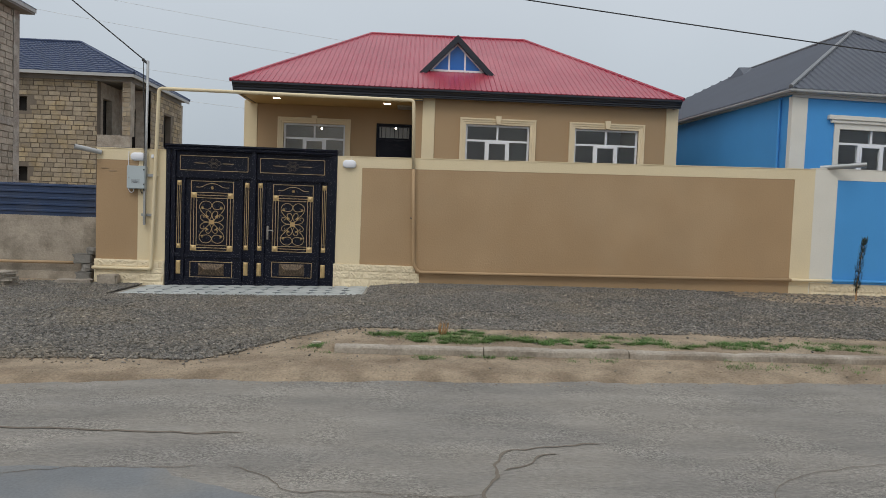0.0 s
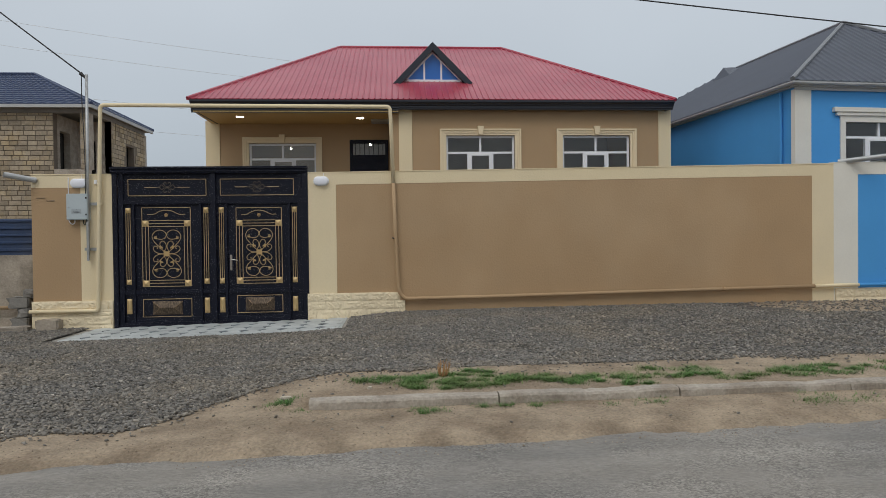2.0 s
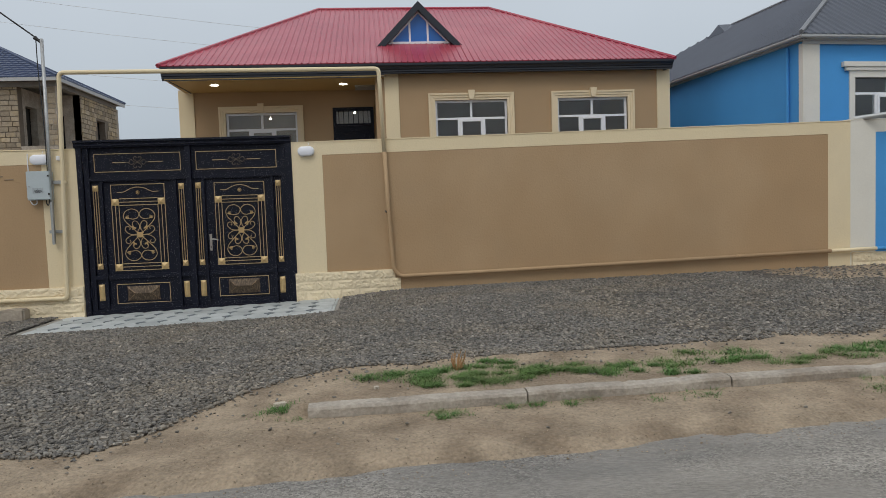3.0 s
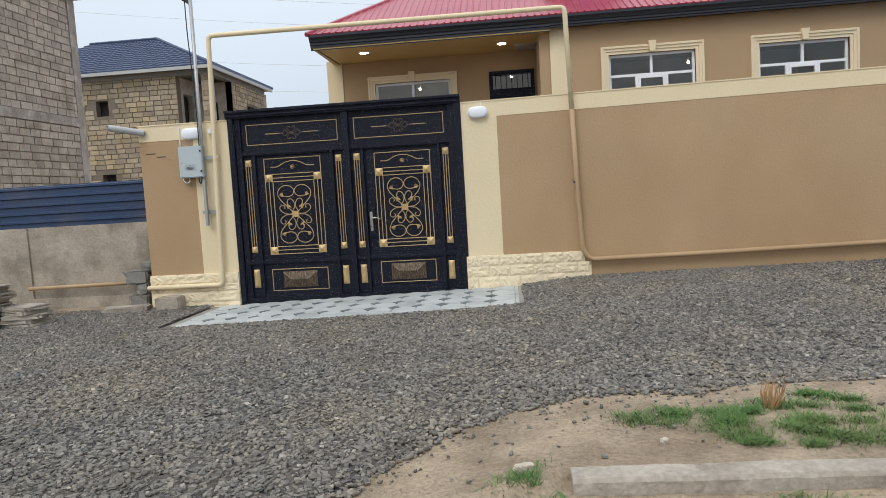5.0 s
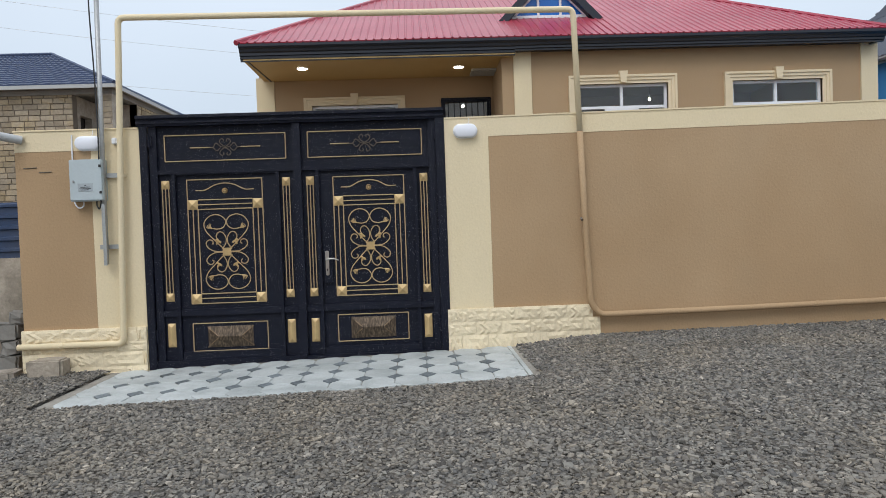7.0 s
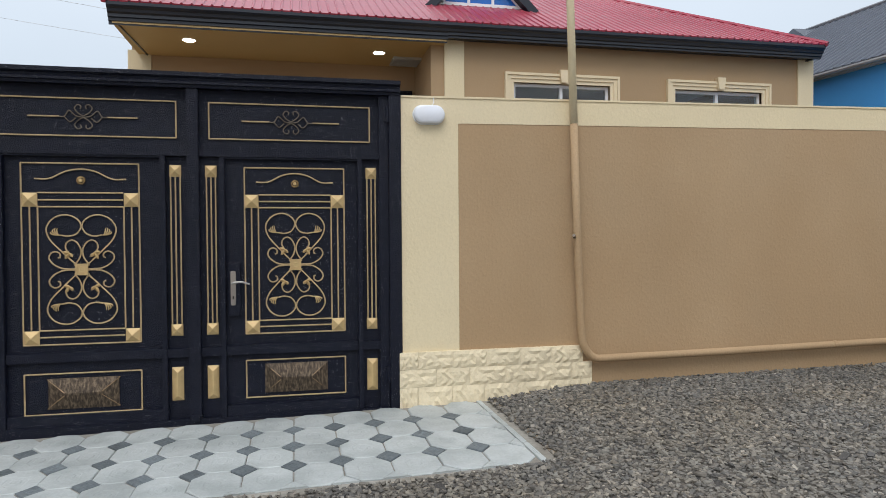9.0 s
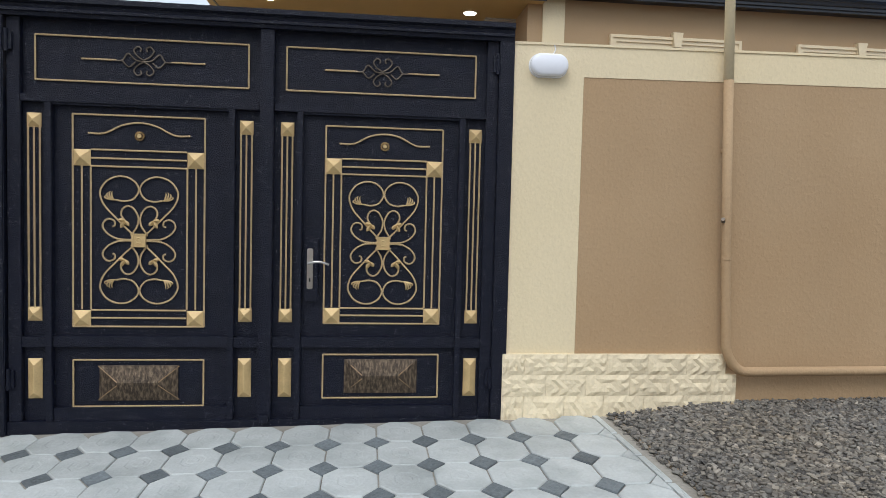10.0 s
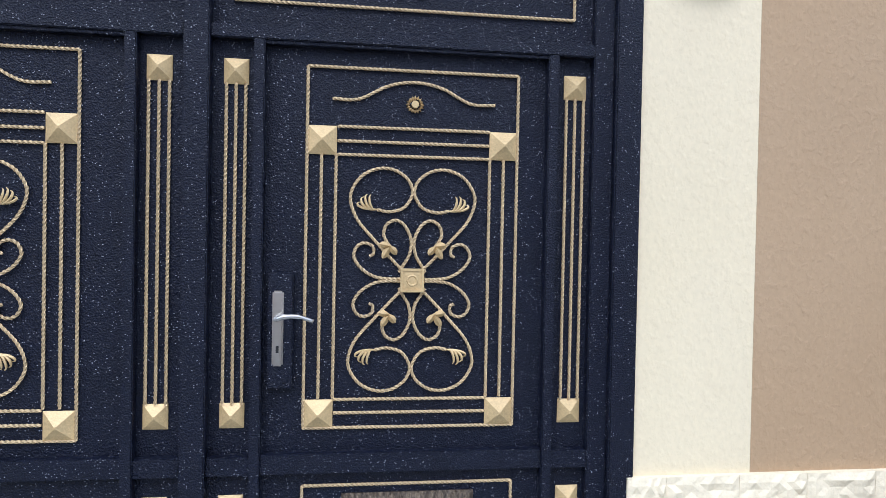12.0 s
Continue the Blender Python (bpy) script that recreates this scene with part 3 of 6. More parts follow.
def make_street_wall():
    wall = link("wall_street", sloped(0.018, 9.76, 0.0, 0.25, lambda x: -0.4, wall_top), BROWN)
    tagged(wall, "brown rendered street wall with cream painted borders", "wall", kind="structure")
    part("top_band", sloped(0.018, 9.76, -0.004, -0.0005, band_foot, wall_top), CREAM, wall, "cream painted band")
    part("pier", sloped(0.018, 0.51, -0.0045, -0.0005, lambda x: 0.39, band_foot), CREAM, wall, "cream painted pier beside the gate")
    part("pier", sloped(9.34, 9.76, -0.0045, -0.0005, lambda x: -0.3, band_foot), CREAM, wall, "cream painted pier at the boundary")
    part("coping", sloped(0.018, 9.76, -0.012, 0.262, wall_top, lambda x: wall_top(x) + 0.016), CREAM, wall)
    left = link("wall_gate_side", box(-4.69, -3.345, 0.0, 0.35, -0.4, 2.56), BROWN)
    tagged(left, "brown rendered wall pier with cream border beside the gate", "wall", kind="structure")
    part("top_band", box(-4.692, -3.345, -0.004, -0.0005, 2.345, 2.56), CREAM, left, "cream painted band")
    part("border", box(-3.88, -3.345, -0.0045, -0.0005, -0.3, 2.345), CREAM, left, "cream painted border")
    part("coping", box(-4.705, -3.345, -0.014, 0.36, 2.56, 2.582, 0.006), CREAM, left)
    part("patch", box(-3.98, -3.87, -0.006, -0.0005, 2.255, 2.345), BROWN, left)
    for x, z in ((-4.52, 2.17), (-4.36, 2.12)):
        part("stain", tube([(x - 0.08, -0.004, z), (x + 0.06, -0.006, z + 0.003)], 0.006, 5), MORTAR, left)
    blue = link("wall_blue", box(9.76, 16.0, 0.002, 0.25, -0.4, 2.72), BLUE)
    tagged(blue, "blue rendered street wall of the neighbour with white borders", "wall", kind="structure")
    part("pier", box(9.76, 10.24, -0.004, 0.0015, -0.3, 2.50), WHITE, blue, "off-white painted pier")
    part("top_band", box(9.76, 16.0, -0.004, 0.0015, 2.50, 2.72), WHITE, blue, "off-white painted band")
    part("coping", box(9.76, 16.0, -0.012, 0.262, 2.72, 2.735), WHITE, blue)
    # unseen wall, added to keep low sky out of the gate's reflections
    across = link("wall_unseen_across", sloped(-40, 40, -21.3, -21.0, lambda x: -0.4, lambda x: 3.1), BROWN)
    tagged(across, "unseen plain wall added across the street to darken reflections", "wall", kind="structure")
    back = link("wall_yard_side", box(-3.35, -3.1, 0.35, 17.0, -0.3, 2.2), BROWN)
    tagged(back, "plain boundary wall of the yard", "wall", kind="structure")
    return wall, left, blue


# ---- gate ----
def curled_leaf(x, z, away, u, y):
    """A forged leaf of four lobes that carries on the scroll and curls over."""
    bm = bmesh.new()
    for d, h, r in ((0.030, 0.054, 0.0042), (0.046, 0.056, 0.0046), (0.062, 0.046, 0.0046), (0.076, 0.026, 0.0042)):
        line = spline([(x, y, z), (x + away * d * 0.55, y - 0.004, z + u * 0.002), (x + away * d * 0.9, y - 0.008, z + u * h * 0.45), (x + away * d * 0.96, y - 0.004, z + u * h * 0.85), (x + away * d * 0.82, y, z + u * h)], 4)
        n = len(line) - 1
        add_tube(bm, line, r, 5, taper=[0.45 + 0.75 * math.sin(math.pi * min(1, 0.1 + i / n)) for i in range(n + 1)])
    return bm


def leaf_spray(x, z, turn, s, y):
    """A small forged leaf of three broad rounded lobes."""
    bm = bmesh.new()
    base = Vector((x, y - 0.004, z))
    for a, ln in ((-68, 0.75), (0, 1.0), (68, 0.75)):
        q = radians(turn + a)
        d, e = Vector((math.cos(q), 0, math.sin(q))), Vector((-math.sin(q), 0, math.cos(q)))
        rows = []
        for t, w in ((0.0, 0.05), (0.25, 0.17), (0.5, 0.24), (0.75, 0.21), (0.92, 0.11), (1.0, 0.02)):
            c = base + d * ln * s * t
            lift = Vector((0, -s * (0.10 + 0.20 * math.sin(math.pi * min(1, t * 1.1))), 0))
            rows.append([bm.verts.new(p) for p in (c - e * w * s, c + lift, c + e * w * s, c + Vector((0, 0.004, 0)))])
        for ra, rb in zip(rows, rows[1:]):
            for i in range(4):
                bm.faces.new((ra[i], ra[(i + 1) % 4], rb[(i + 1) % 4], rb[i]))
        bm.faces.new(rows[0][::-1])
        bm.faces.new(rows[-1])
    return bm


def make_gate():
    gate = thing("gate", (-1.65, 0.03, -0.05), "black hammered-paint double metal gate with gold scrollwork, closed", "gate")
    face, rod_y = 0.045, 0.037
    left_x = lambda x: -1.63 - (x + 1.63) * 1.047
    left_z = lambda z: 1.712 + (z - 1.706) * 1.034
    # outer frame
    part("jamb", box(-0.085, 0.018, -0.02, 0.09, -0.05, 2.60, 0.006), GATE, gate)
    part("jamb", box(-3.34, -3.255, -0.02, 0.09, -0.15, 2.60, 0.006), GATE, gate)
    profile = ((0.09, 2.585), (-0.022, 2.585), (-0.028, 2.605), (-0.040, 2.612), (-0.040, 2.630), (-0.030, 2.638), (-0.034, 2.655),
               (-0.058, 2.668), (-0.058, 2.700), (0.09, 2.700))
    part("head_moulding", prism(profile, -3.36, 0.012), GATE, gate)
    part("threshold", box(-3.255, -0.085, 0.0, 0.08, -0.16, -0.012, 0.004), GATE, gate)
    part("meeting_post", box(-1.675, -1.585, -0.012, 0.08, -0.012, 2.585, 0.005), GATE, gate)
    for side in (0, 1):
        fx = left_x if side else (lambda x: x)
        def bx(a, b, y0, y1, z0, z1, bev=0.0):
            p, q = sorted((fx(a), fx(b)))
            return box(p, q, y0, y1, z0, z1, bev)
        inner_jamb = part("stile", bx(-0.165, -0.086, 0.008, 0.075, -0.012, 2.585, 0.004), GATE, gate)
        top = part("top_panel", bx(-1.585, -0.165, face, 0.07, 2.105, 2.585), GATE, gate)
        part("top_rail", bx(-1.585, -0.165, 0.006, 0.075, 2.055, 2.105, 0.004), GATE, gate)
        a, b = sorted((fx(-1.51), fx(-0.24)))
        for p, q in (((a, 2.2), (b, 2.2)), ((b, 2.2), (b, 2.485)), ((b, 2.485), (a, 2.485)), ((a, 2.485), (a, 2.2))):
            part("rod", tube(straight((p[0], rod_y, p[1]), (q[0], rod_y, q[1])), 0.0064, 8, twist=14), GOLD_ROPE, top)
        c, zc = fx(-0.875), 2.345
        for s in (-1, 1):
            part("rod", tube(straight((c + s * 0.17, rod_y, zc), (c + s * 0.385, rod_y, zc)), 0.0064, 8, twist=14), GOLD_ROPE, top)
            part("scroll", tube(spline([(c + s * 0.20, rod_y, zc), (c + s * 0.135, rod_y, zc), (c + s * 0.10, rod_y, zc + 0.045), (c + s * 0.05, rod_y, zc + 0.005),
                                        (c, rod_y - 0.003, zc - 0.005)], 5), 0.005, 5), IRON, top, "dark iron scroll")
            part("scroll", tube(spline([(c + s * 0.135, rod_y, zc), (c + s * 0.095, rod_y, zc - 0.04), (c + s * 0.055, rod_y, zc - 0.01)], 5), 0.005, 5), IRON, top)
            for u in (-1, 1):
                part("scroll", tube(spline([(c, rod_y, zc + u * 0.005), (c + s * 0.04, rod_y, zc + u * 0.03), (c + s * 0.062, rod_y, zc + u * 0.065),
                                            (c + s * 0.04, rod_y, zc + u * 0.092), (c + s * 0.017, rod_y, zc + u * 0.08), (c + s * 0.022, rod_y, zc + u * 0.06)], 5), 0.005, 5), IRON, top)
        # narrow side panels
        for p0, p1 in ((-1.585, -1.415), (-0.325, -0.165)):
            m = (p0 + p1) / 2 - (0.0 if p0 < -1 else -0.015)
            strip = part("side_panel", bx(p0, p1, face, 0.07, -0.012, 2.055), GATE, gate)
            part("cross_rail", bx(p0, p1, 0.010, 0.072, 0.475, 0.545, 0.003), GATE, strip)
            for z in (1.942, 0.69):
                part("stud", add_pyramid(bmesh.new(), fx(m), z, 0.088, 0.092, face - 0.001, 0.030), GOLD, strip, "gold painted pyramid stud")
            for k in (-0.034, 0.0, 0.034):
                part("rod", tube(straight((fx(m + k), rod_y, 0.73), (fx(m + k), rod_y, 1.90)), 0.0064, 8, twist=14), GOLD_ROPE, strip)
            part("stud", add_pyramid(bmesh.new(), fx(m), 0.265, 0.088, 0.265, face - 0.001, 0.028), GOLD, strip, "gold painted oblong stud")
        for e in (-1.415, -0.325):
            part("leaf_stile", bx(e - 0.02, e + 0.02, 0.0, 0.075, -0.012, 2.055, 0.004), GATE, gate)
        # door leaf
        leaf = part("door_leaf", bx(-1.395, -0.345, face, 0.07, -0.03, 2.055), GATE, gate)
        part("leaf_rail", bx(-1.395, -0.345, 0.014, 0.072, 0.475, 0.55, 0.003), GATE, leaf)
        part("leaf_rail", bx(-1.395, -0.345, 0.014, 0.072, 2.042, 2.055, 0.002), GATE, leaf)
        part("leaf_rail", bx(-1.395, -0.345, 0.014, 0.072, -0.03, 0.075, 0.003), GATE, leaf)
        fz = left_z if side else (lambda z: z)
        x0, x1, m = -1.245, -0.455, -0.85
        def rod(p, q, r=0.0064):
            part("rod", tube(straight((fx(p[0]), rod_y, fz(p[1])), (fx(q[0]), rod_y, fz(q[1]))), r, 8, twist=14), GOLD_ROPE, leaf)
        rod((x0, 0.64), (x0, 1.975))
        rod((x1, 0.64), (x1, 1.975))
        rod((x0, 1.975), (x1, 1.975))
        rod((x0, 0.64), (x1, 0.64))
        for k in (0.053, 0.106):
            rod((x0 + k, 0.75), (x0 + k, 1.655))
            rod((x1 - k, 0.75), (x1 - k, 1.655))
        for z in (1.655, 1.705, 1.758):
            rod((x0 + 0.11, z), (x1 - 0.11, z))
        for z in (0.695, 0.745):
            rod((x0 + 0.11, z), (x1 - 0.11, z))
        for x in (x0 + 0.055, x1 - 0.055):
            for z in (1.706, 0.692):
                part("stud", add_pyramid(bmesh.new(), fx(x), fz(z), 0.106, 0.106, face - 0.004, 0.036), GOLD, leaf, "gold painted pyramid stud")
        part("rod", tube(spline([(fx(m - 0.305), rod_y, fz(1.860)), (fx(m - 0.21), rod_y, fz(1.862)), (fx(m - 0.1), rod_y, fz(1.915)), (fx(m), rod_y, fz(1.932)), (fx(m + 0.1), rod_y, fz(1.915)),
                                 (fx(m + 0.21), rod_y, fz(1.862)), (fx(m + 0.305), rod_y, fz(1.860))], 22), 0.0064, 8, twist=14), GOLD_ROPE, leaf, "curved twisted gold rod")
        bm = bmesh.new()
        add_tube(bm, [(fx(m) + 0.026 * math.cos(q), face - 0.006, fz(1.85) + 0.026 * math.sin(q)) for q in (math.tau * i / 16 for i in range(17))], 0.010, 6, twist=60, caps=False)
        add_tube(bm, [(fx(m), face, fz(1.85)), (fx(m), face - 0.02, fz(1.85))], 0.014, 10)
        part("rosette", bm, GOLD, leaf, "gold rosette")
        # scrollwork
        cz = fz(1.192)
        def curl(pts, s, u):
            part("scroll", tube(spline([(fx(m + s * a), rod_y - 0.002, cz + u * b) for a, b in pts], 12), 0.0064, 8, twist=14), GOLD_ROPE, leaf, "twisted gold scroll")
        for s in (-1, 1):
            for u in (1, -1):
                curl([(0.135, 0.262), (0.09, 0.255), (0.035, 0.272), (0.004, 0.325), (0.02, 0.375), (0.07, 0.41), (0.13, 0.415), (0.19, 0.388),
                      (0.228, 0.335), (0.232, 0.285), (0.205, 0.22), (0.14, 0.145), (0.08, 0.08), (0.035, 0.035)], s, u)
                curl([(0.085, 0.125), (0.108, 0.165), (0.10, 0.205), (0.066, 0.224), (0.03, 0.203), (0.006, 0.15), (0.012, 0.095), (0.035, 0.055), (0.05, 0.03)], s, u)
                curl([(0.04, 0.004), (0.09, 0.004), (0.14, 0.012), (0.19, 0.042), (0.218, 0.085), (0.208, 0.122), (0.18, 0.137), (0.15, 0.125), (0.146, 0.098), (0.16, 0.088)], s, u)
                sx = fx(m + s * 0.135)
                away = 1 if sx > fx(m) else -1
                part("forged_leaf", curled_leaf(sx, cz + u * 0.262, away, u, rod_y - 0.002), GOLD, leaf, "forged gold leaf")
                tx = fx(m + s * 0.085)
                away = 1 if tx > fx(m) else -1
                part("forged_leaf", leaf_spray(tx, cz + u * 0.128, 90 - away * (90 + u * 60) if u > 0 else -90 + away * 30, 0.055, rod_y - 0.002), GOLD, leaf, "forged gold leaf")
        bm = add_pyramid(bmesh.new(), fx(m), cz, 0.088, 0.088, rod_y, 0.018, 0.014)
        add_tube(bm, [(fx(m) + 0.018 * math.cos(q), rod_y - 0.016, cz + 0.018 * math.sin(q)) for q in (math.tau * i / 10 for i in range(11))], 0.005, 5, caps=False)
        add_frame(bm, fx(m) - 0.044, fx(m) + 0.044, cz - 0.044, cz + 0.044, 0.008, rod_y - 0.020, rod_y - 0.012)
        part("boss", bm, GOLD, leaf, "square gold boss with a coil")
        # lower panel
        for p, q in (((x0, 0.125), (x1, 0.125)), ((x1, 0.125), (x1, 0.425)), ((x1, 0.425), (x0, 0.425)), ((x0, 0.425), (x0, 0.125))):
            rod(p, q)
        part("embossed_plate", add_pyramid(bmesh.new(), fx(m), fz(0.275), 0.50, 0.235, face - 0.001, 0.036, 0.006), BRONZE, leaf, "worn brushed bronze plate")
        for s in (-1, 1):
            for u in (-1, 1):
                part("plate_ridge", tube([(fx(m + s * 0.246), face - 0.003, fz(0.275) + u * 0.113), (fx(m + s * 0.125), face - 0.036, fz(0.275) + u * 0.010)], 0.0042, 5), BRONZE_EDGE, leaf)
            for k in range(6):
                a = 0.145 + k * 0.017
                d = face - 0.036 + (a - 0.125) * 0.275
                part("plate_groove", tube([(fx(m + s * a), d, fz(0.275) - 0.010 - (a - 0.125) * 0.82), (fx(m + s * a), d, fz(0.275) + 0.010 + (a - 0.125) * 0.82)], 0.0026, 4), BRONZE_EDGE, leaf)
        # hinges
        for z in (2.43, 0.27):
            hinge = bmesh.new()
            add_tube(hinge, [(fx(-0.095), -0.012, z - 0.07), (fx(-0.095), -0.012, z + 0.07)], 0.013, 10)
            p, q = sorted((fx(-0.125), fx(-0.095)))
            add_box(hinge, p, q, -0.010, 0.012, z - 0.055, z + 0.055)
            part("hinge", hinge, GATE, gate)
    # lock with its handle
    part("lock_case", box(-1.375, -1.285, 0.016, 0.06, 0.79, 1.215, 0.004), GATE, gate)
    plate = part("lock_plate", box(-1.358, -1.318, 0.006, 0.018, 0.875, 1.150, 0.006), CHROME, gate, "brushed steel lock plate")
    lever = bmesh.new()
    add_tube(lever, [(-1.338, 0.01, 1.052), (-1.338, -0.045, 1.052)], 0.010, 10)
    add_tube(lever, spline([(-1.338, -0.040, 1.052), (-1.305, -0.046, 1.062), (-1.26, -0.046, 1.062), (-1.208, -0.042, 1.045)], 5), 0.009, 10,
             taper=[1.1] * 6 + [1.0] * 5 + [0.8] * 5)
    part("lever", lever, CHROME, plate, "curved steel lever handle", smooth=True)
    part("keyhole", box(-1.343, -1.333, 0.003, 0.0065, 0.925, 0.95), BLACK, plate)
    part("drop_bolt", box(-1.66, -1.60, -0.03, -0.012, -0.03, 0.03, 0.004), GATE, gate)


# ---- pipes, lamps and boxes on the wall ----
def make_wall_fittings():
    pipe = thing("gas_pipe", (-3.47, -0.09, -0.05), "cream painted gas pipe bent over the gate and along the wall", "pipe")
    y = -0.075
    part("riser", tube(rounded([(-4.72, y, 0.215), (-3.585, y, 0.215), (-3.475, y - 0.01, 3.755), (1.49, y - 0.01, 3.735), (1.53, y, 2.385)], 0.075), 0.034, 12), CREAM, pipe, smooth=True)
    part("lower_run", tube(rounded([(1.53, y, 2.385), (1.562, y, 1.3), (1.60, y, 0.46), (1.70, y, 0.325), (3.1, y, 0.335), (9.34, y, 0.42)], 0.07), 0.034, 12),
         BROWN, pipe, "brown painted run of pipe", smooth=True)
    part("far_run", tube([(9.34, y, 0.42), (10.2, y, 0.43)], 0.034, 12), CREAM, pipe, smooth=True)
    part("neighbour_run", tube([(10.2, y, 0.43), (16, y, 0.46)], 0.034, 12), BLUE, pipe, "blue painted run of pipe", smooth=True)
    for x, z, ax in ((-3.56, 1.10, 0), (-3.52, 2.05, 0), (1.57, 1.14, 0), (-4.25, 0.215, 1), (4.2, 0.350, 1), (7.6, 0.396, 1)):
        bm = bmesh.new()
        v = Vector((0.02, 0, 0)) if ax else Vector((0, 0, 0.012))
        add_tube(bm, [Vector((x, y, z)) - v, Vector((x, y, z)) + v], 0.0375, 12)
        part("joint", bm, BROWN if x > 1 else CREAM, pipe)
    for x, z in ((-3.50, 2.06), (1.545, 1.9), (3.0, 0.335), (6.0, 0.375), (8.5, 0.409), (-4.15, 0.215)):
        part("wall_bracket", box(x - 0.012, x + 0.012, y, 0.03, z - 0.012, z + 0.012), BROWN if x > 1 else CREAM, pipe)
    tap = bmesh.new()
    add_tube(tap, [(1.558, y, 1.395), (1.52, y - 0.025, 1.398)], 0.011, 8)
    add_tube(tap, [(1.52, y - 0.025, 1.398), (1.505, y - 0.055, 1.415)], 0.014, 8)
    part("tap", tap, IRON, pipe, "small dark brass drip tap")

    pole = thing("electric_mast", (-3.70, -0.07, 1.08), "galvanised steel service mast clamped to the wall", "mast")
    part("tube", tube([(-3.725, -0.07, 1.09), (-3.70, -0.07, 4.28)], 0.026, 10), STEEL, pole, smooth=True)
    part("channel", box(-3.735, -3.70, -0.115, -0.095, 1.08, 1.75), STEEL, pole)
    for z in (1.28, 2.06):
        part("clamp", box(-3.80, -3.55, -0.045, -0.036, z - 0.025, z + 0.025), STEEL, pole)
        part("wall_anchor", box(-3.715, -3.66, -0.036, 0.02, z - 0.02, z + 0.02), STEEL, pole)
    part("insulator", tube([(-3.80, -0.07, 4.30), (-3.74, -0.07, 4.25), (-3.70, -0.07, 4.20)], 0.028, 8, taper=[1.2, 0.8, 0.5]), BLACK, pole, "black line clamp")
    cable = part("down_lead", tube(spline([(-3.78, -0.08, 4.27), (-3.77, -0.10, 3.8), (-3.745, -0.11, 3.2), (-3.735, -0.11, 2.6), (-3.735, -0.12, 2.0), (-3.73, -0.12, 1.80),
                                           (-3.76, -0.10, 1.70), (-3.80, -0.07, 1.74), (-3.80, -0.06, 1.80)], 6), 0.008, 6), BLACK, pole, "black cable")
    part("junction", box(-3.62, -3.565, -0.06, 0.0, 2.40, 2.47, 0.008), PVC, pole, "white junction box")

    meter = thing("meter_box", (-3.88, -0.08, 1.78), "grey-blue enamelled electricity meter box on the wall", "meter box")
    part("case", box(-4.055, -3.705, -0.125, 0.0, 1.785, 2.235, 0.006), BOX_GREY, meter)
    door = part("door", box(-4.05, -3.71, -0.134, -0.126, 1.795, 2.228, 0.003), BOX_GREY, meter)
    for z in (2.16, 1.875):
        part("hinge", box(-3.735, -3.712, -0.142, -0.134, z - 0.014, z + 0.014), BLACK, door)
    part("label_plate", box(-3.965, -3.805, -0.1365, -0.1345, 1.89, 1.975), LABEL, door)
    for z, w in ((1.955, 0.02), (1.935, 0.10), (1.918, 0.12), (1.905, 0.08)):
        part("print_line", box(-3.885 - w / 2, -3.885 + w / 2, -0.1385, -0.137, z - 0.003, z + 0.003), BLACK, door)
    part("latch", tube([(-4.01, -0.133, 2.0), (-4.01, -0.147, 2.0)], 0.011, 8), STEEL, door)
    part("white_cable", tube(spline([(-4.065, -0.012, 2.52), (-4.068, -0.012, 2.2), (-4.065, -0.014, 1.85), (-4.05, -0.03, 1.76), (-4.0, -0.05, 1.715), (-3.95, -0.06, 1.735), (-3.945, -0.06, 1.79)], 6),
                             0.008, 6), PVC, meter, "white cable loop")

    for x, z, w in ((-3.88, 2.42, 0.295), (0.255, 2.435, 0.275)):
        lamp = thing("wall_lamp", (x, -0.03, z), "white oval bulkhead lamp on the wall, unlit", "wall lamp", group="lamps beside the gate")
        def oval(hw, hh, y0, y1, shrink):
            bm = bmesh.new()
            rings = []
            for yy, k in ((y0, 1.0), ((y0 + y1) / 2, 1.0), (y0 * 0.2 + y1 * 0.8, 0.96), (y1, shrink)):
                ring = []
                for i in range(32):
                    q = math.tau * i / 32
                    cx = (hw - hh) * (1 if math.cos(q) > 0 else -1)
                    ring.append(bm.verts.new((x + (cx + hh * math.cos(q)) * k, yy, z + hh * math.sin(q) * k)))
                rings.append(ring)
            for a, b in zip(rings, rings[1:]):
                for i in range(32):
                    bm.faces.new((a[i], a[(i + 1) % 32], b[(i + 1) % 32], b[i]))
            bm.faces.new(rings[-1])
            bm.faces.new(rings[0][::-1])
            return bm
        part("base", oval(w / 2, 0.083, 0.0, -0.022, 0.98), PVC, lamp, smooth=False)
        part("cover", oval(w / 2 - 0.006, 0.076, -0.022, -0.072, 0.80), LAMP, lamp, smooth=True)
        part("lead", tube(spline([(x + 0.03, -0.01, z + 0.08), (x + 0.045, -0.012, z + 0.11), (x + 0.04, -0.008, z + 0.15)], 4), 0.004, 5), PVC, lamp)
    for end, start, label in (((-4.95, -0.345, 2.547), (-4.60, -0.02, 2.475), "short grey plastic drain spout through the wall top"),
                              ((10.55, -0.42, 2.80), (9.92, 0.1, 2.745), "short grey steel spout on the wall top")):
        sp = thing("drain_spout", start, label, "spout")
        bm = bmesh.new()
        add_tube(bm, [start, end], 0.047, 14, caps=False)
        add_tube(bm, [end, start], 0.036, 14, caps=False)
        part("tube", bm, GUTTER if end[0] < 0 else STEEL, sp, smooth=True)
        d = (Vector(start) - Vector(end)).normalized()
        # a near-black disc stands for the shade in the tube
        part("bore_shade_disc", tube([Vector(end) + d * 0.02, Vector(end) + d * 0.03], 0.036, 14), SHADE_DARK, sp, "near-black disc painted as the shade inside the spout")

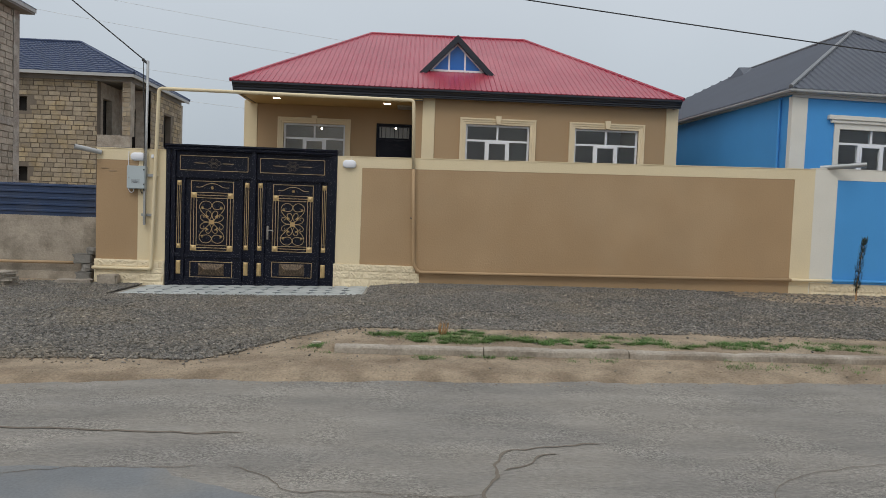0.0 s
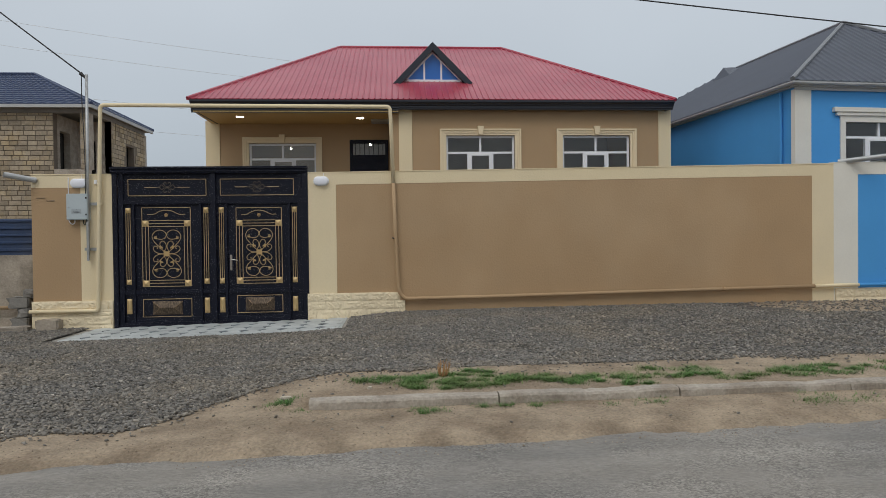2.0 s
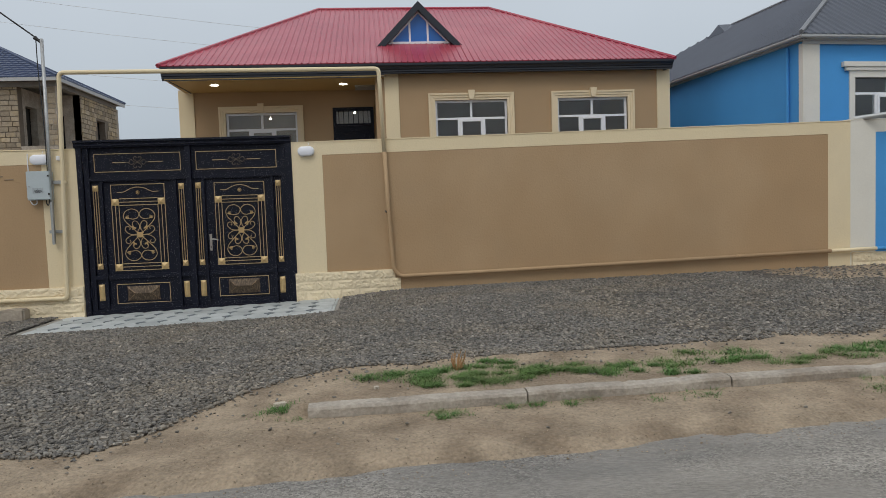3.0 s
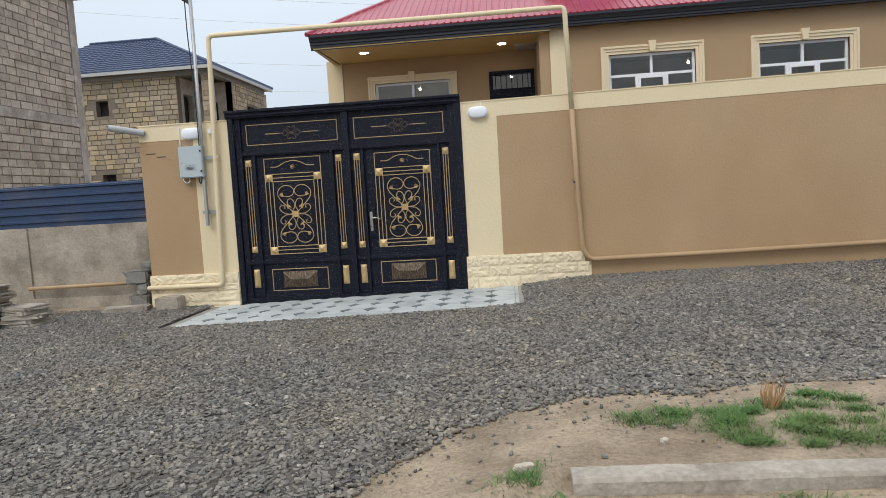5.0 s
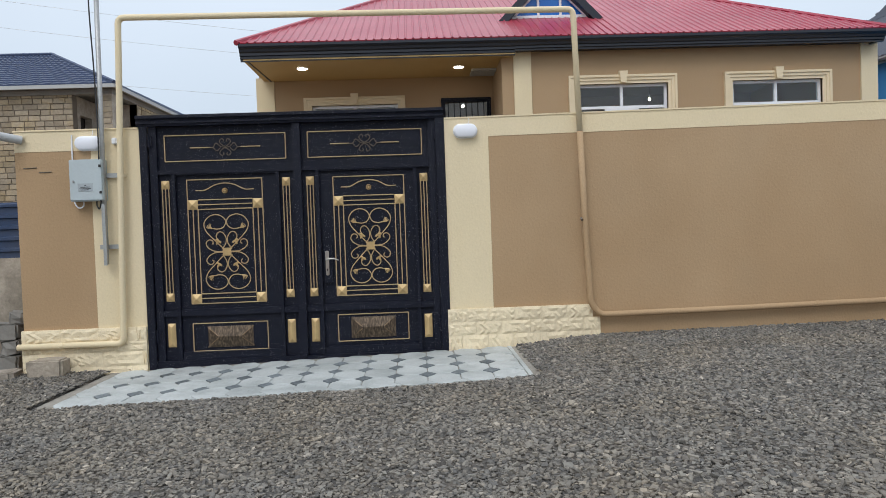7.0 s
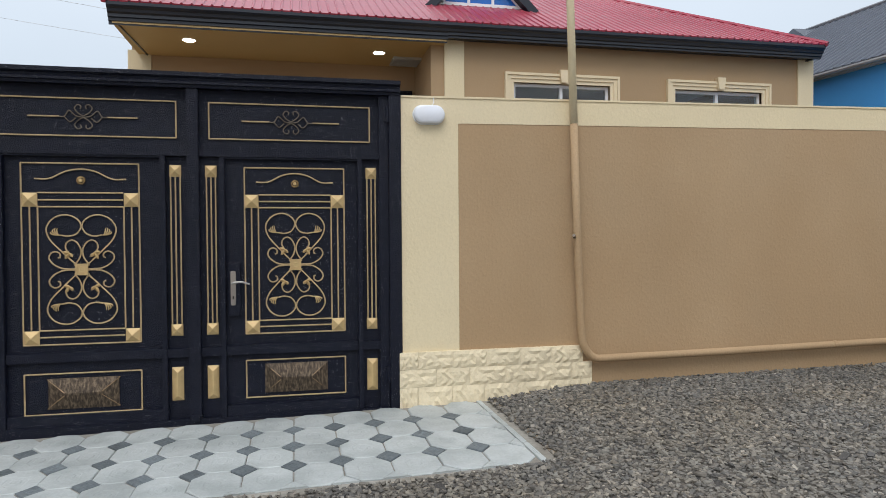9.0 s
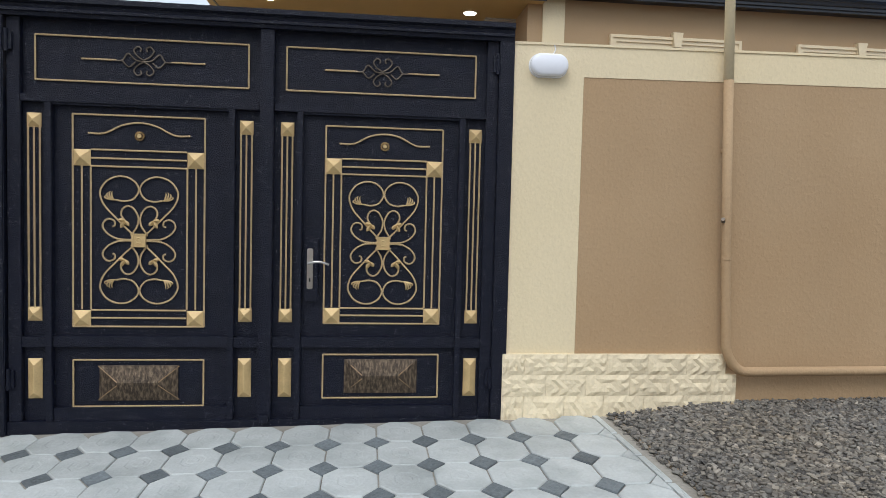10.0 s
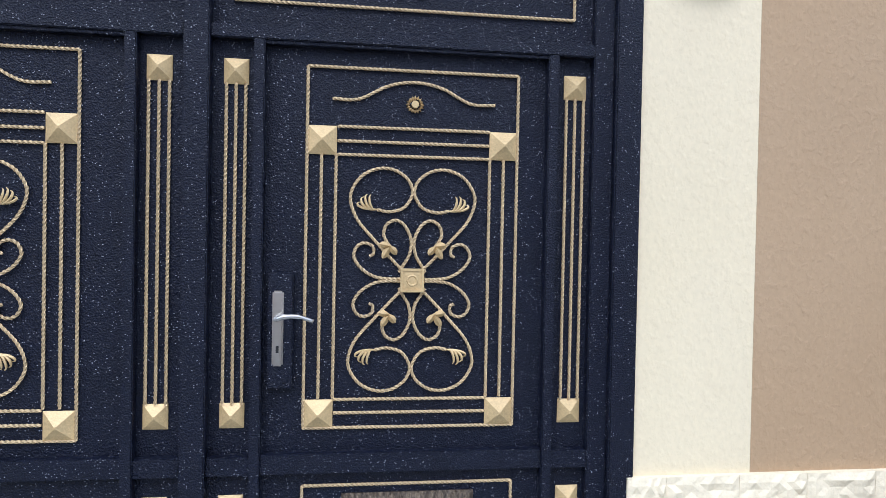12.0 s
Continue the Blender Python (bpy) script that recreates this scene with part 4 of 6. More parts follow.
# ---- houses ----
def hip_roof(parent, x0, x1, y0, y1, ez, rx0, rx1, ry, rz, material, pitch=0.2, rib=0.022, name="roof"):
    """A hip roof of ribbed sheets: eave rectangle at ez, ridge from rx0 to rx1 at ry, rz. One mesh a slope."""
    def slope(corner_a, corner_b, top_a, top_b):
        a, b, ta, tb = (Vector(p) for p in (corner_a, corner_b, top_a, top_b))
        run = b - a
        ln = run.length
        u = run / ln
        up = (ta - a) - u * (ta - a).dot(u)
        h = up.length
        w = up / h
        nrm = u.cross(w)
        if nrm.z < 0:
            nrm = -nrm
        sa, sb = (ta - a).dot(u), (tb - a).dot(u)
        def limit(s):
            if s < sa:
                return h * s / max(sa, 1e-6)
            if s > sb:
                return h * (ln - s) / max(ln - sb, 1e-6)
            return h
        bm = bmesh.new()
        stops, s = [(0.0, 0.0)], pitch * 0.3
        while s + pitch * 0.3 < ln:
            stops += [(s, 0.0), (s + pitch * 0.10, rib), (s + pitch * 0.22, rib), (s + pitch * 0.32, 0.0)]
            s += pitch
        stops.append((ln, 0.0))
        prev = None
        for s, k in stops:
            lo, hi = a + u * s + nrm * k, a + u * s + w * limit(s) + nrm * k
            pair = (bm.verts.new(lo), bm.verts.new(hi), bm.verts.new(lo - nrm * 0.03), bm.verts.new(hi - nrm * 0.03))
            if prev:
                bm.faces.new((prev[0], pair[0], pair[1], prev[1]))
                bm.faces.new((prev[2], prev[3], pair[3], pair[2]))
                bm.faces.new((prev[0], prev[2], pair[2], pair[0]))
            prev = pair
        return bm
    c = [(x0, y0, ez), (x1, y0, ez), (x1, y1, ez), (x0, y1, ez)]
    ra, rb = (rx0, ry, rz), (rx1, ry, rz)
    root = part(name, slope(c[0], c[1], ra, rb), material, parent)
    part("roof_slope", slope(c[1], c[2], rb, rb), material, root)
    part("roof_slope", slope(c[2], c[3], rb, ra), material, root)
    part("roof_slope", slope(c[3], c[0], ra, ra), material, root)
    for p, q in ((c[0], ra), (c[1], rb), (c[2], rb), (c[3], ra), (ra, rb)):
        p, q = Vector(p) + Vector((0, 0, 0.0)), Vector(q) + Vector((0, 0, 0.0))
        part("ridge_cap", tube([p, q], 0.055, 6), material, root)
    return root


def window(parent, x0, x1, z0, z1, y, casing, cap=False):
    """A white plastic window of five lights in a moulded casing; y: the wall's face."""
    split = z0 + (z1 - z0) * 0.67
    mid, w = (x0 + x1) / 2, 0.055
    bm = bmesh.new()
    add_frame(bm, x0, x1, z0, z1, w, y + 0.06, y + 0.13)
    add_box(bm, x0 + w, x1 - w, y + 0.06, y + 0.13, split - w / 2, split + w / 2)
    add_box(bm, mid - w / 2, mid + w / 2, y + 0.06, y + 0.13, split + w / 2, z1 - w)
    third = (x1 - x0) / 3
    for x in (x0 + third * 0.98, x1 - third * 0.98):
        add_box(bm, x - w * 0.6, x + w * 0.6, y + 0.06, y + 0.13, z0 + w, split - w / 2)
    ob = part("window", bm, PVC, parent, "white plastic window in a cream moulded casing")
    bm = bmesh.new()
    add_frame(bm, x0 + third * 0.98 + w * 0.6, x1 - third * 0.98 - w * 0.6, z0 + w, split - w / 2, 0.05, y + 0.045, y + 0.12)
    part("sash", bm, PVC, ob)
    for a, b, c, d in ((x0 + w, mid - w / 2, split + w / 2, z1 - w), (mid + w / 2, x1 - w, split + w / 2, z1 - w),
                       (x0 + w, x0 + third * 0.98 - w * 0.6, z0 + w, split - w / 2), (x1 - third * 0.98 + w * 0.6, x1 - w, z0 + w, split - w / 2),
                       (x0 + third + w * 1.3, x1 - third - w * 1.3, z0 + w + 0.05, split - w / 2 - 0.05)):
        pane = part("pane", box(a, b, y + 0.085, y + 0.095, c, d), GLASS, ob, "clear window glass")
        pane.visible_shadow = False
    cw = 0.17
    if casing:
        bm = bmesh.new()
        rings = []
        for k, yy in ((0.0, y + 0.05), (0.0, y - 0.03), (0.06, y - 0.03), (0.065, y - 0.05), (0.12, y - 0.05), (0.125, y - 0.072), (cw, y - 0.072), (cw, y - 0.001)):
            j = 0.03 + (0.08 - 0.03) * k / cw
            rings.append([bm.verts.new(p) for p in ((x0 - k, yy, z0 - j), (x1 + k, yy, z0 - j), (x1 + k, yy, z1 + k), (x0 - k, yy, z1 + k))])
        for ra, rb in zip(rings, rings[1:]):
            for i in range(4):
                bm.faces.new((ra[i], ra[(i + 1) % 4], rb[(i + 1) % 4], rb[i]))
        part("casing", bm, CASING, ob, "cream moulded casing")
        key = bmesh.new()
        v = [key.verts.new((mid + s * w2, yy, zz)) for yy in (y - 0.115, y - 0.02) for s, w2, zz in ((-1, 0.055, z1 + 0.01), (1, 0.055, z1 + 0.01), (1, 0.085, z1 + 0.235), (-1, 0.085, z1 + 0.235))]
        for q in ((0, 1, 2, 3), (7, 6, 5, 4), (0, 4, 5, 1), (1, 5, 6, 2), (2, 6, 7, 3), (3, 7, 4, 0)):
            key.faces.new([v[i] for i in q])
        part("keystone", key, CASING, ob)
    if cap:
        bm = bmesh.new()
        add_frame(bm, x0 - 0.14, x1 + 0.14, z0 - 0.08, z1 + 0.03, 0.14, y - 0.03, y + 0.05)
        add_box(bm, x0 - 0.34, x1 + 0.34, y - 0.10, y - 0.001, z1 + 0.11, z1 + 0.22, 0.01)
        add_box(bm, x0 - 0.26, x1 + 0.26, y - 0.07, y - 0.001, z1 + 0.03, z1 + 0.11, 0.01)
        part("surround", bm, WHITE, ob, "white window surround with a cornice")
    part("sill", box(x0 - 0.1, x1 + 0.1, y - 0.10, y + 0.06, z0 - 0.13, z0 - 0.085, 0.006), CASING if casing else WHITE, ob)
    return ob


def bulb(x, y, z, ceiling):
    lamp = thing("pendant_bulb", (x, y, z), "lit bare bulb hanging in the room", "lamp", group="bulbs in the rooms")
    b = bmesh.new()
    bmesh.ops.create_uvsphere(b, u_segments=12, v_segments=8, radius=0.034, matrix=Matrix.Translation((x, y, z)))
    part("glass_bulb", b, BULB, lamp, "glowing bulb", smooth=True)
    part("holder", tube([(x, y, z + 0.045), (x, y, z + 0.11)], 0.02, 8), PVC, lamp)
    part("cord", tube([(x, y, z + 0.11), (x, y, ceiling)], 0.004, 5), BLACK, lamp)


def make_red_house():
    house = thing("house", (2.8, 5.5, -0.05), "brown rendered single-storey house with red sheet roof", "house")
    fy, by = 5.87, 7.45
    part("front_wall", pierced(1.70, 9.07, -0.2, 4.93, fy, fy + 0.25, [(2.95, 4.79, 2.75, 4.13), (6.10, 7.95, 2.75, 4.13)]), HOUSE_BROWN, house)
    part("porch_wall", pierced(-3.72, 1.46, -0.2, 4.78, by, by + 0.25, [(-2.54, -0.66, 2.80, 4.15), (0.31, 1.39, 1.75, 4.23)]), HOUSE_BROWN, house)
    part("porch_side_wall", box(1.461, 1.699, fy, by + 0.25, -0.2, 4.93), HOUSE_BROWN, house)
    part("end_wall", box(8.82, 9.07, fy + 0.251, 16.2, -0.2, 4.93), HOUSE_BROWN, house)
    part("end_wall", box(-3.72, -3.47, by + 0.251, 16.2, -0.2, 4.93), HOUSE_BROWN, house)
    part("back_wall", box(-3.72, 9.07, 16.201, 16.4, -0.2, 4.93), HOUSE_BROWN, house)
    part("porch_floor", box(-3.7, 1.46, 5.7, by, -0.2, 1.72), GROUT, house)
    for x0, x1, y, z in ((1.695, 2.045, fy, 4.93), (8.74, 9.085, fy, 4.93), (-3.73, -3.34, by, 4.78)):
        part("pilaster", box(x0, x1, y - 0.035, y - 0.001, -0.1, z), CREAM, house, "cream painted corner pilaster")
    part("partition", box(1.71, 1.95, fy + 0.26, 10.5, 1.5, 4.76), ROOM, house)
    part("room_back_wall", box(-3.46, 8.81, 10.5, 10.65, 1.5, 4.76), ROOM, house)
    part("room_floor", box(-3.46, 8.81, by + 0.26, 10.5, 1.6, 1.72), ROOM, house)
    part("room_ceiling", box(-3.46, 8.81, by + 0.26, 10.5, 4.76, 4.82), ROOM, house)
    part("room_ceiling", box(1.95, 8.81, fy + 0.26, by + 0.25, 4.76, 4.82), ROOM, house)
    # eaves
    part("porch_soffit", box(-3.55, 1.69, 5.62, by + 0.01, 4.71, 4.75), SOFFIT, house, "tan boarded porch soffit")
    part("eave_soffit", box(1.70, 9.05, 5.62, fy - 0.001, 4.80, 4.83), NAVY, house)
    deep = ((5.650, 4.690), (5.630, 4.690), (5.630, 4.735), (5.600, 4.742), (5.600, 4.785), (5.568, 4.795), (5.568, 4.840), (5.535, 4.862), (5.525, 4.905), (5.495, 4.925), (5.480, 4.95), (5.480, 5.015), (5.650, 5.015))
    shallow = ((5.650, 4.770), (5.600, 4.770), (5.600, 4.80), (5.568, 4.812), (5.568, 4.850), (5.535, 4.866), (5.525, 4.905), (5.495, 4.925), (5.480, 4.95), (5.480, 5.015), (5.650, 5.015))
    part("eave_cornice", prism(deep, -3.60, 1.70), NAVY, house, "black moulded eave cornice")
    part("eave_cornice", prism(shallow, 1.70, 9.05), NAVY, house, "black moulded eave cornice")
    def along_y(profile, x, sign, y0, y1):
        bm = bmesh.new()
        a = [bm.verts.new((x + sign * (5.65 - p), y0, z)) for p, z in profile]
        b = [bm.verts.new((x + sign * (5.20 - p), y1, z)) for p, z in profile]
        bm.faces.new(a)
        bm.faces.new(b)
        for i in range(len(a)):
            j = (i + 1) % len(a)
            bm.faces.new((a[i], b[i], b[j], a[j]))
        return bm
    part("side_cornice", along_y(deep, -3.46, -1, 5.65, 16.6), NAVY, house)
    part("side_cornice", along_y(shallow, 8.91, 1, 5.65, 16.6), NAVY, house)
    roof = hip_roof(house, -3.64, 9.08, 5.47, 16.75, 5.015, -0.21, 5.31, 11.1, 7.91, RED, 0.15, 0.020)
    # dormer
    dy, bz, az, xl, xr, xm = 7.05, 5.79, 6.83, 1.65, 3.73, 2.68
    yb = 5.47 + (az - 5.015) / 0.5142
    yl = 5.47 + (bz - 5.015) / 0.5142
    bm = bmesh.new()
    for x_a, x_b in ((xl, xm), (xm, xr)):
        za, zb = (bz, az) if x_a == xl else (az, bz)
        v = [bm.verts.new(p) for p in ((x_a, dy - 0.16, za + 0.02), (x_b, dy - 0.16, zb + 0.02), (x_b, yb if x_b == xm else yl, zb + 0.02), (x_a, yl if x_a == xl else yb, za + 0.02))]
        bm.faces.new(v)
    part("dormer_roof", bm, RED, roof)
    def gable_bar(x_a, z_a, x_b, z_b, w, y0, y1):
        d = Vector((x_b - x_a, 0, z_b - z_a)).normalized()
        nn = Vector((-d.z, 0, d.x))
        if nn.z > 0:
            nn = -nn
        b = bmesh.new()
        p = [Vector((x_a, 0, z_a)), Vector((x_b, 0, z_b)), Vector((x_b, 0, z_b)) + nn * w, Vector((x_a, 0, z_a)) + nn * w]
        v = [b.verts.new((q.x, yy, q.z)) for yy in (y0, y1) for q in p]
        for q in ((0, 1, 2, 3), (7, 6, 5, 4), (0, 4, 5, 1), (1, 5, 6, 2), (2, 6, 7, 3), (3, 7, 4, 0)):
            b.faces.new([v[i] for i in q])
        return b
    part("verge_board", gable_bar(xl - 0.10, bz - 0.07, xm, az + 0.06, 0.155, dy - 0.2, dy - 0.02), NAVY, roof, "black verge board")
    part("verge_board", gable_bar(xr + 0.10, bz - 0.07, xm, az + 0.06, 0.155, dy - 0.201, dy - 0.021), NAVY, roof, "black verge board")
    bm = bmesh.new()
    v = [bm.verts.new(p) for p in ((xl + 0.30, dy, bz + 0.08), (xr - 0.30, dy, bz + 0.08), (xm, dy, az - 0.19),
                                   (xl + 0.30, dy + 0.03, bz + 0.08), (xr - 0.30, dy + 0.03, bz + 0.08), (xm, dy + 0.03, az - 0.19))]
    for q in ((0, 1, 2), (5, 4, 3), (0, 3, 4, 1), (1, 4, 5, 2), (2, 5, 3, 0)):
        bm.faces.new([v[i] for i in q])
    part("dormer_window", bm, GLASS_BLUE, roof, "triangular blue dormer window with white bars")
    part("glazing_bar", box(xl + 0.2, xr - 0.2, dy - 0.03, dy - 0.002, bz + 0.03, bz + 0.09), PVC, roof)
    part("glazing_bar", gable_bar(xl + 0.24, bz + 0.09, xm, az - 0.14, 0.055, dy - 0.03, dy - 0.002), PVC, roof)
    part("glazing_bar", gable_bar(xr - 0.24, bz + 0.09, xm, az - 0.14, 0.055, dy - 0.031, dy - 0.003), PVC, roof)
    for x in (xm - 0.26, xm + 0.22):
        part("glazing_bar", box(x, x + 0.05, dy - 0.028, dy - 0.004, bz + 0.09, az - 0.14 - abs(x + 0.025 - xm) * 0.99 - 0.05), PVC, roof)
    # openings
    window(house, 2.95, 4.79, 2.75, 4.13, fy, True)
    window(house, 6.10, 7.95, 2.75, 4.13, fy, True)
    window(house, -2.54, -0.66, 2.80, 4.15, by, True)
    bm = bmesh.new()
    add_frame(bm, 0.315, 1.385, 1.75, 4.225, 0.075, by - 0.03, by + 0.10)
    add_frame(bm, 0.30, 1.40, 1.74, 4.24, 0.03, by - 0.045, by - 0.031)
    add_box(bm, 0.39, 1.31, by + 0.02, by + 0.07, 1.8, 3.75)
    add_box(bm, 0.39, 1.31, by - 0.01, by + 0.08, 3.75, 3.81)
    door = part("door", bm, GATE, house, "black metal house door with a barred fanlight")
    p = part("pane", box(0.39, 1.31, by + 0.05, by + 0.056, 3.81, 4.15), GLASS, door)
    p.visible_shadow = False
    for k in range(7):
        x = 0.39 + 0.92 * (k + 0.5) / 7
        part("bar", tube([(x, by, 3.81), (x, by, 4.15)], 0.009, 6), GATE, door)
    part("relief", tube(spline([(0.58, by + 0.015, 3.55), (0.75, by + 0.015, 3.56), (0.93, by + 0.015, 3.63), (1.11, by + 0.015, 3.56), (1.28, by + 0.015, 3.55)], 6), 0.012, 6), GATE, door)
    for x, y in ((-2.54, 6.33), (0.65, 6.52)):
        spot = thing("ceiling_spot", (x, y, 4.705), "lit round recessed spot in the porch soffit", "spotlight", group="spots in the porch")
        part("rim", tube([(x, y, 4.700), (x, y, 4.712)], 0.115, 24), PVC, spot)
        part("lens", tube([(x, y, 4.694), (x, y, 4.701)], 0.10, 24), SPOT, spot, "glowing lens")
    vent = thing("soffit_vent", (1.2, 7.0, 4.70), "pale grey louvred vent in the porch soffit", "vent")
    bm = bmesh.new()
    for a in ((0.94, 1.48, 6.72, 6.77), (0.94, 1.48, 7.22, 7.27), (0.94, 0.99, 6.77, 7.22), (1.43, 1.48, 6.77, 7.22)):
        add_box(bm, *a, 4.668, 4.712)
    part("frame", bm, GUTTER, vent)
    for k in range(6):
        part("slat", box(0.99, 1.43, 6.79 + k * 0.07, 6.825 + k * 0.07, 4.676, 4.690), GUTTER, vent)
    for b in ((5.30, 8.4, 4.27), (0.86, 8.5, 4.25), (-1.65, 9.4, 4.25)):
        bulb(*b, 4.76)


def make_blue_house():
    house = thing("house", (14.9, 2.8, -0.05), "bright blue rendered house with grey sheet roof", "house")
    x0, x1, y0, y1 = 10.78, 19.0, 2.85, 17.0
    part("front_wall", pierced(x0, x1, -0.2, 4.80, y0, y0 + 0.3, [(12.06, 13.95, 2.72, 4.10), (15.6, 17.4, 2.72, 4.10)]), BLUE, house)
    part("side_wall", box(x0, x0 + 0.3, y0 + 0.301, y1, -0.2, 4.80), BLUE, house)
    part("side_wall", box(x1 - 0.3, x1, y0 + 0.301, y1, -0.2, 4.80), BLUE, house)
    part("back_wall", box(x0, x1, y1, y1 + 0.3, -0.2, 4.80), BLUE, house)
    part("room_back", box(x0 + 0.31, x1 - 0.31, 6.0, 6.2, -0.2, 4.79), ROOM, house)
    part("pilaster", box(x0 - 0.005, x0 + 0.38, y0 - 0.035, y0 - 0.001, -0.1, 4.72), WHITE, house, "off-white corner pilaster")
    part("pilaster", box(x0 - 0.035, x0 - 0.001, y0 - 0.035, y0 + 0.10, -0.1, 4.72), WHITE, house)
    part("frieze", box(x0 - 0.05, x1, y0 - 0.06, y0 - 0.036, 4.70, 4.80), GUTTER, house)
    part("downpipe", tube([(x0 - 0.05, y0 + 0.45, 0), (x0 - 0.05, y0 + 0.45, 4.72)], 0.035, 8), BLUE, house)
    part("gutter", box(x0 - 0.16, x1 + 0.1, y0 - 0.26, y0 - 0.10, 4.80, 4.875, 0.02), GUTTER, house, "pale grey eave gutter")
    part("gutter", box(x0 - 0.26, x0 - 0.10, y0 - 0.26, y1, 4.80, 4.874, 0.02), GUTTER, house, "pale grey eave gutter")
    part("soffit", box(x0 - 0.12, x0, y0 - 0.1, y1, 4.77, 4.80), GUTTER, house)
    part("soffit", box(x0, x1, y0 - 0.12, y0, 4.77, 4.80), GUTTER, house)
    # ridge runs away from the street: hip roof turned a quarter
    slopes = thing_roof(house, x0 - 0.24, x1 + 0.24, y0 - 0.24, y1 + 0.3, 4.88, 14.9, 6.3, 12.6, 7.46)
    window(house, 12.06, 13.95, 2.72, 4.10, y0, False, cap=True)
    window(house, 15.6, 17.4, 2.72, 4.10, y0, False, cap=True)
    # it stands a few degrees out of line with the street wall
    corner = Vector((x0, y0, 0))
    house.matrix_basis = Matrix.Translation(corner) @ pose(0, 0, 0, 0, 0, 5) @ Matrix.Translation(-corner) @ house.matrix_basis
    return slopes


def thing_roof(parent, x0, x1, y0, y1, ez, rx, ry0, ry1, rz):
    """A hip roof whose ridge runs along y, with ribs as raised strips."""
    def face(pts, name, par):
        bm = bmesh.new()
        p = [Vector(q) for q in pts]
        nrm = (p[1] - p[0]).cross(p[2] - p[0]).normalized()
        if nrm.z < 0:
            nrm = -nrm
        top = [bm.verts.new(q) for q in p]
        low = [bm.verts.new(q - Vector((0, 0, 0.04))) for q in p]
        bm.faces.new(top)
        bm.faces.new(low[::-1])
        for i in range(len(p)):
            j = (i + 1) % len(p)
            bm.faces.new((top[i], top[j], low[j], low[i]))
        ob = part(name, bm, SLATE, par)
        a, b = p[0], p[1]
        u = (b - a).normalized()
        w = nrm.cross(u)
        if w.z < 0:
            w = -w
        ln = (b - a).length
        sa, sb = (p[-1] - a).dot(u), (p[2] - a).dot(u)
        h = (p[2] - a).dot(w)
        s = 0.1
        while s < ln:
            lim = h * min(1, s / max(sa, 1e-6), (ln - s) / max(ln - sb, 1e-6))
            q0, q1 = a + u * s + nrm * 0.004, a + u * s + w * lim + nrm * 0.004
            bm = bmesh.new()
            v = [bm.verts.new(q) for q in (q0, q0 + u * 0.04 + nrm * 0.025, q0 + u * 0.08, q1, q1 + u * 0.04 + nrm * 0.025, q1 + u * 0.08)]
            bm.faces.new((v[0], v[1], v[4], v[3]))
            bm.faces.new((v[1], v[2], v[5], v[4]))
            part("sheet_rib", bm, SLATE, ob)
            s += 0.22
        return ob
    root = face([(x0, y0, ez), (x1, y0, ez), (rx, ry0, rz)], "roof", parent)
    face([(x0, y1, ez), (x0, y0, ez), (rx, ry0, rz), (rx, ry1, rz)], "roof_slope", parent)
    face([(x1, y0, ez), (x1, y1, ez), (rx, ry1, rz), (rx, ry0, rz)], "roof_slope", parent)
    face([(x1, y1, ez), (x0, y1, ez), (rx, ry1, rz)], "roof_slope", parent)
    for p, q in (((x0, y0, ez), (rx, ry0, rz)), ((x1, y0, ez), (rx, ry0, rz)), ((rx, ry0, rz), (rx, ry1, rz))):
        part("ridge_cap", tube([Vector(p) + Vector((0, 0, 0.03)), Vector(q) + Vector((0, 0, 0.03))], 0.055, 6), RIDGE_GREY, root)
    bm = bmesh.new()
    gy, gz = 11.6, rz + 0.02
    v = [bm.verts.new(p) for p in ((rx - 0.62, gy - 0.55, gz - 0.36), (rx - 0.62, gy + 0.55, gz - 0.36), (rx - 0.5, gy, gz + 0.02), (rx, gy, gz + 0.05), (rx, gy - 0.5, gz - 0.05), (rx, gy + 0.5, gz - 0.05))]
    for q in ((0, 1, 2), (0, 2, 3, 4), (1, 5, 3, 2)):
        bm.faces.new([v[i] for i in q])
    part("roof_gablet", bm, SLATE, root)
    return root


def block_rows(rng, u0, u1, z0, z1, course, length, holes=(), joint=0.022):
    """Places (u from, u to, z from, z to) of the blocks of a coursed wall."""
    out, z, row = [], z0, 0
    while z + course * 0.5 < z1:
        u = u0 - (length * 0.5 if row % 2 else 0) - rng.random() * 0.1
        while u < u1:
            ln = length * rng.uniform(0.7, 1.12)
            a, b = max(u, u0), min(u + ln, u1)
            zt = min(z + course, z1)
            if b - a > 0.06 and not any(h[0] < b and a < h[1] and h[2] < zt and z < h[3] for h in holes):
                out.append((a + joint / 2, b - joint / 2, z + joint / 2, zt - joint / 2))
            u += ln
        z, row = z + course, row + 1
    return out


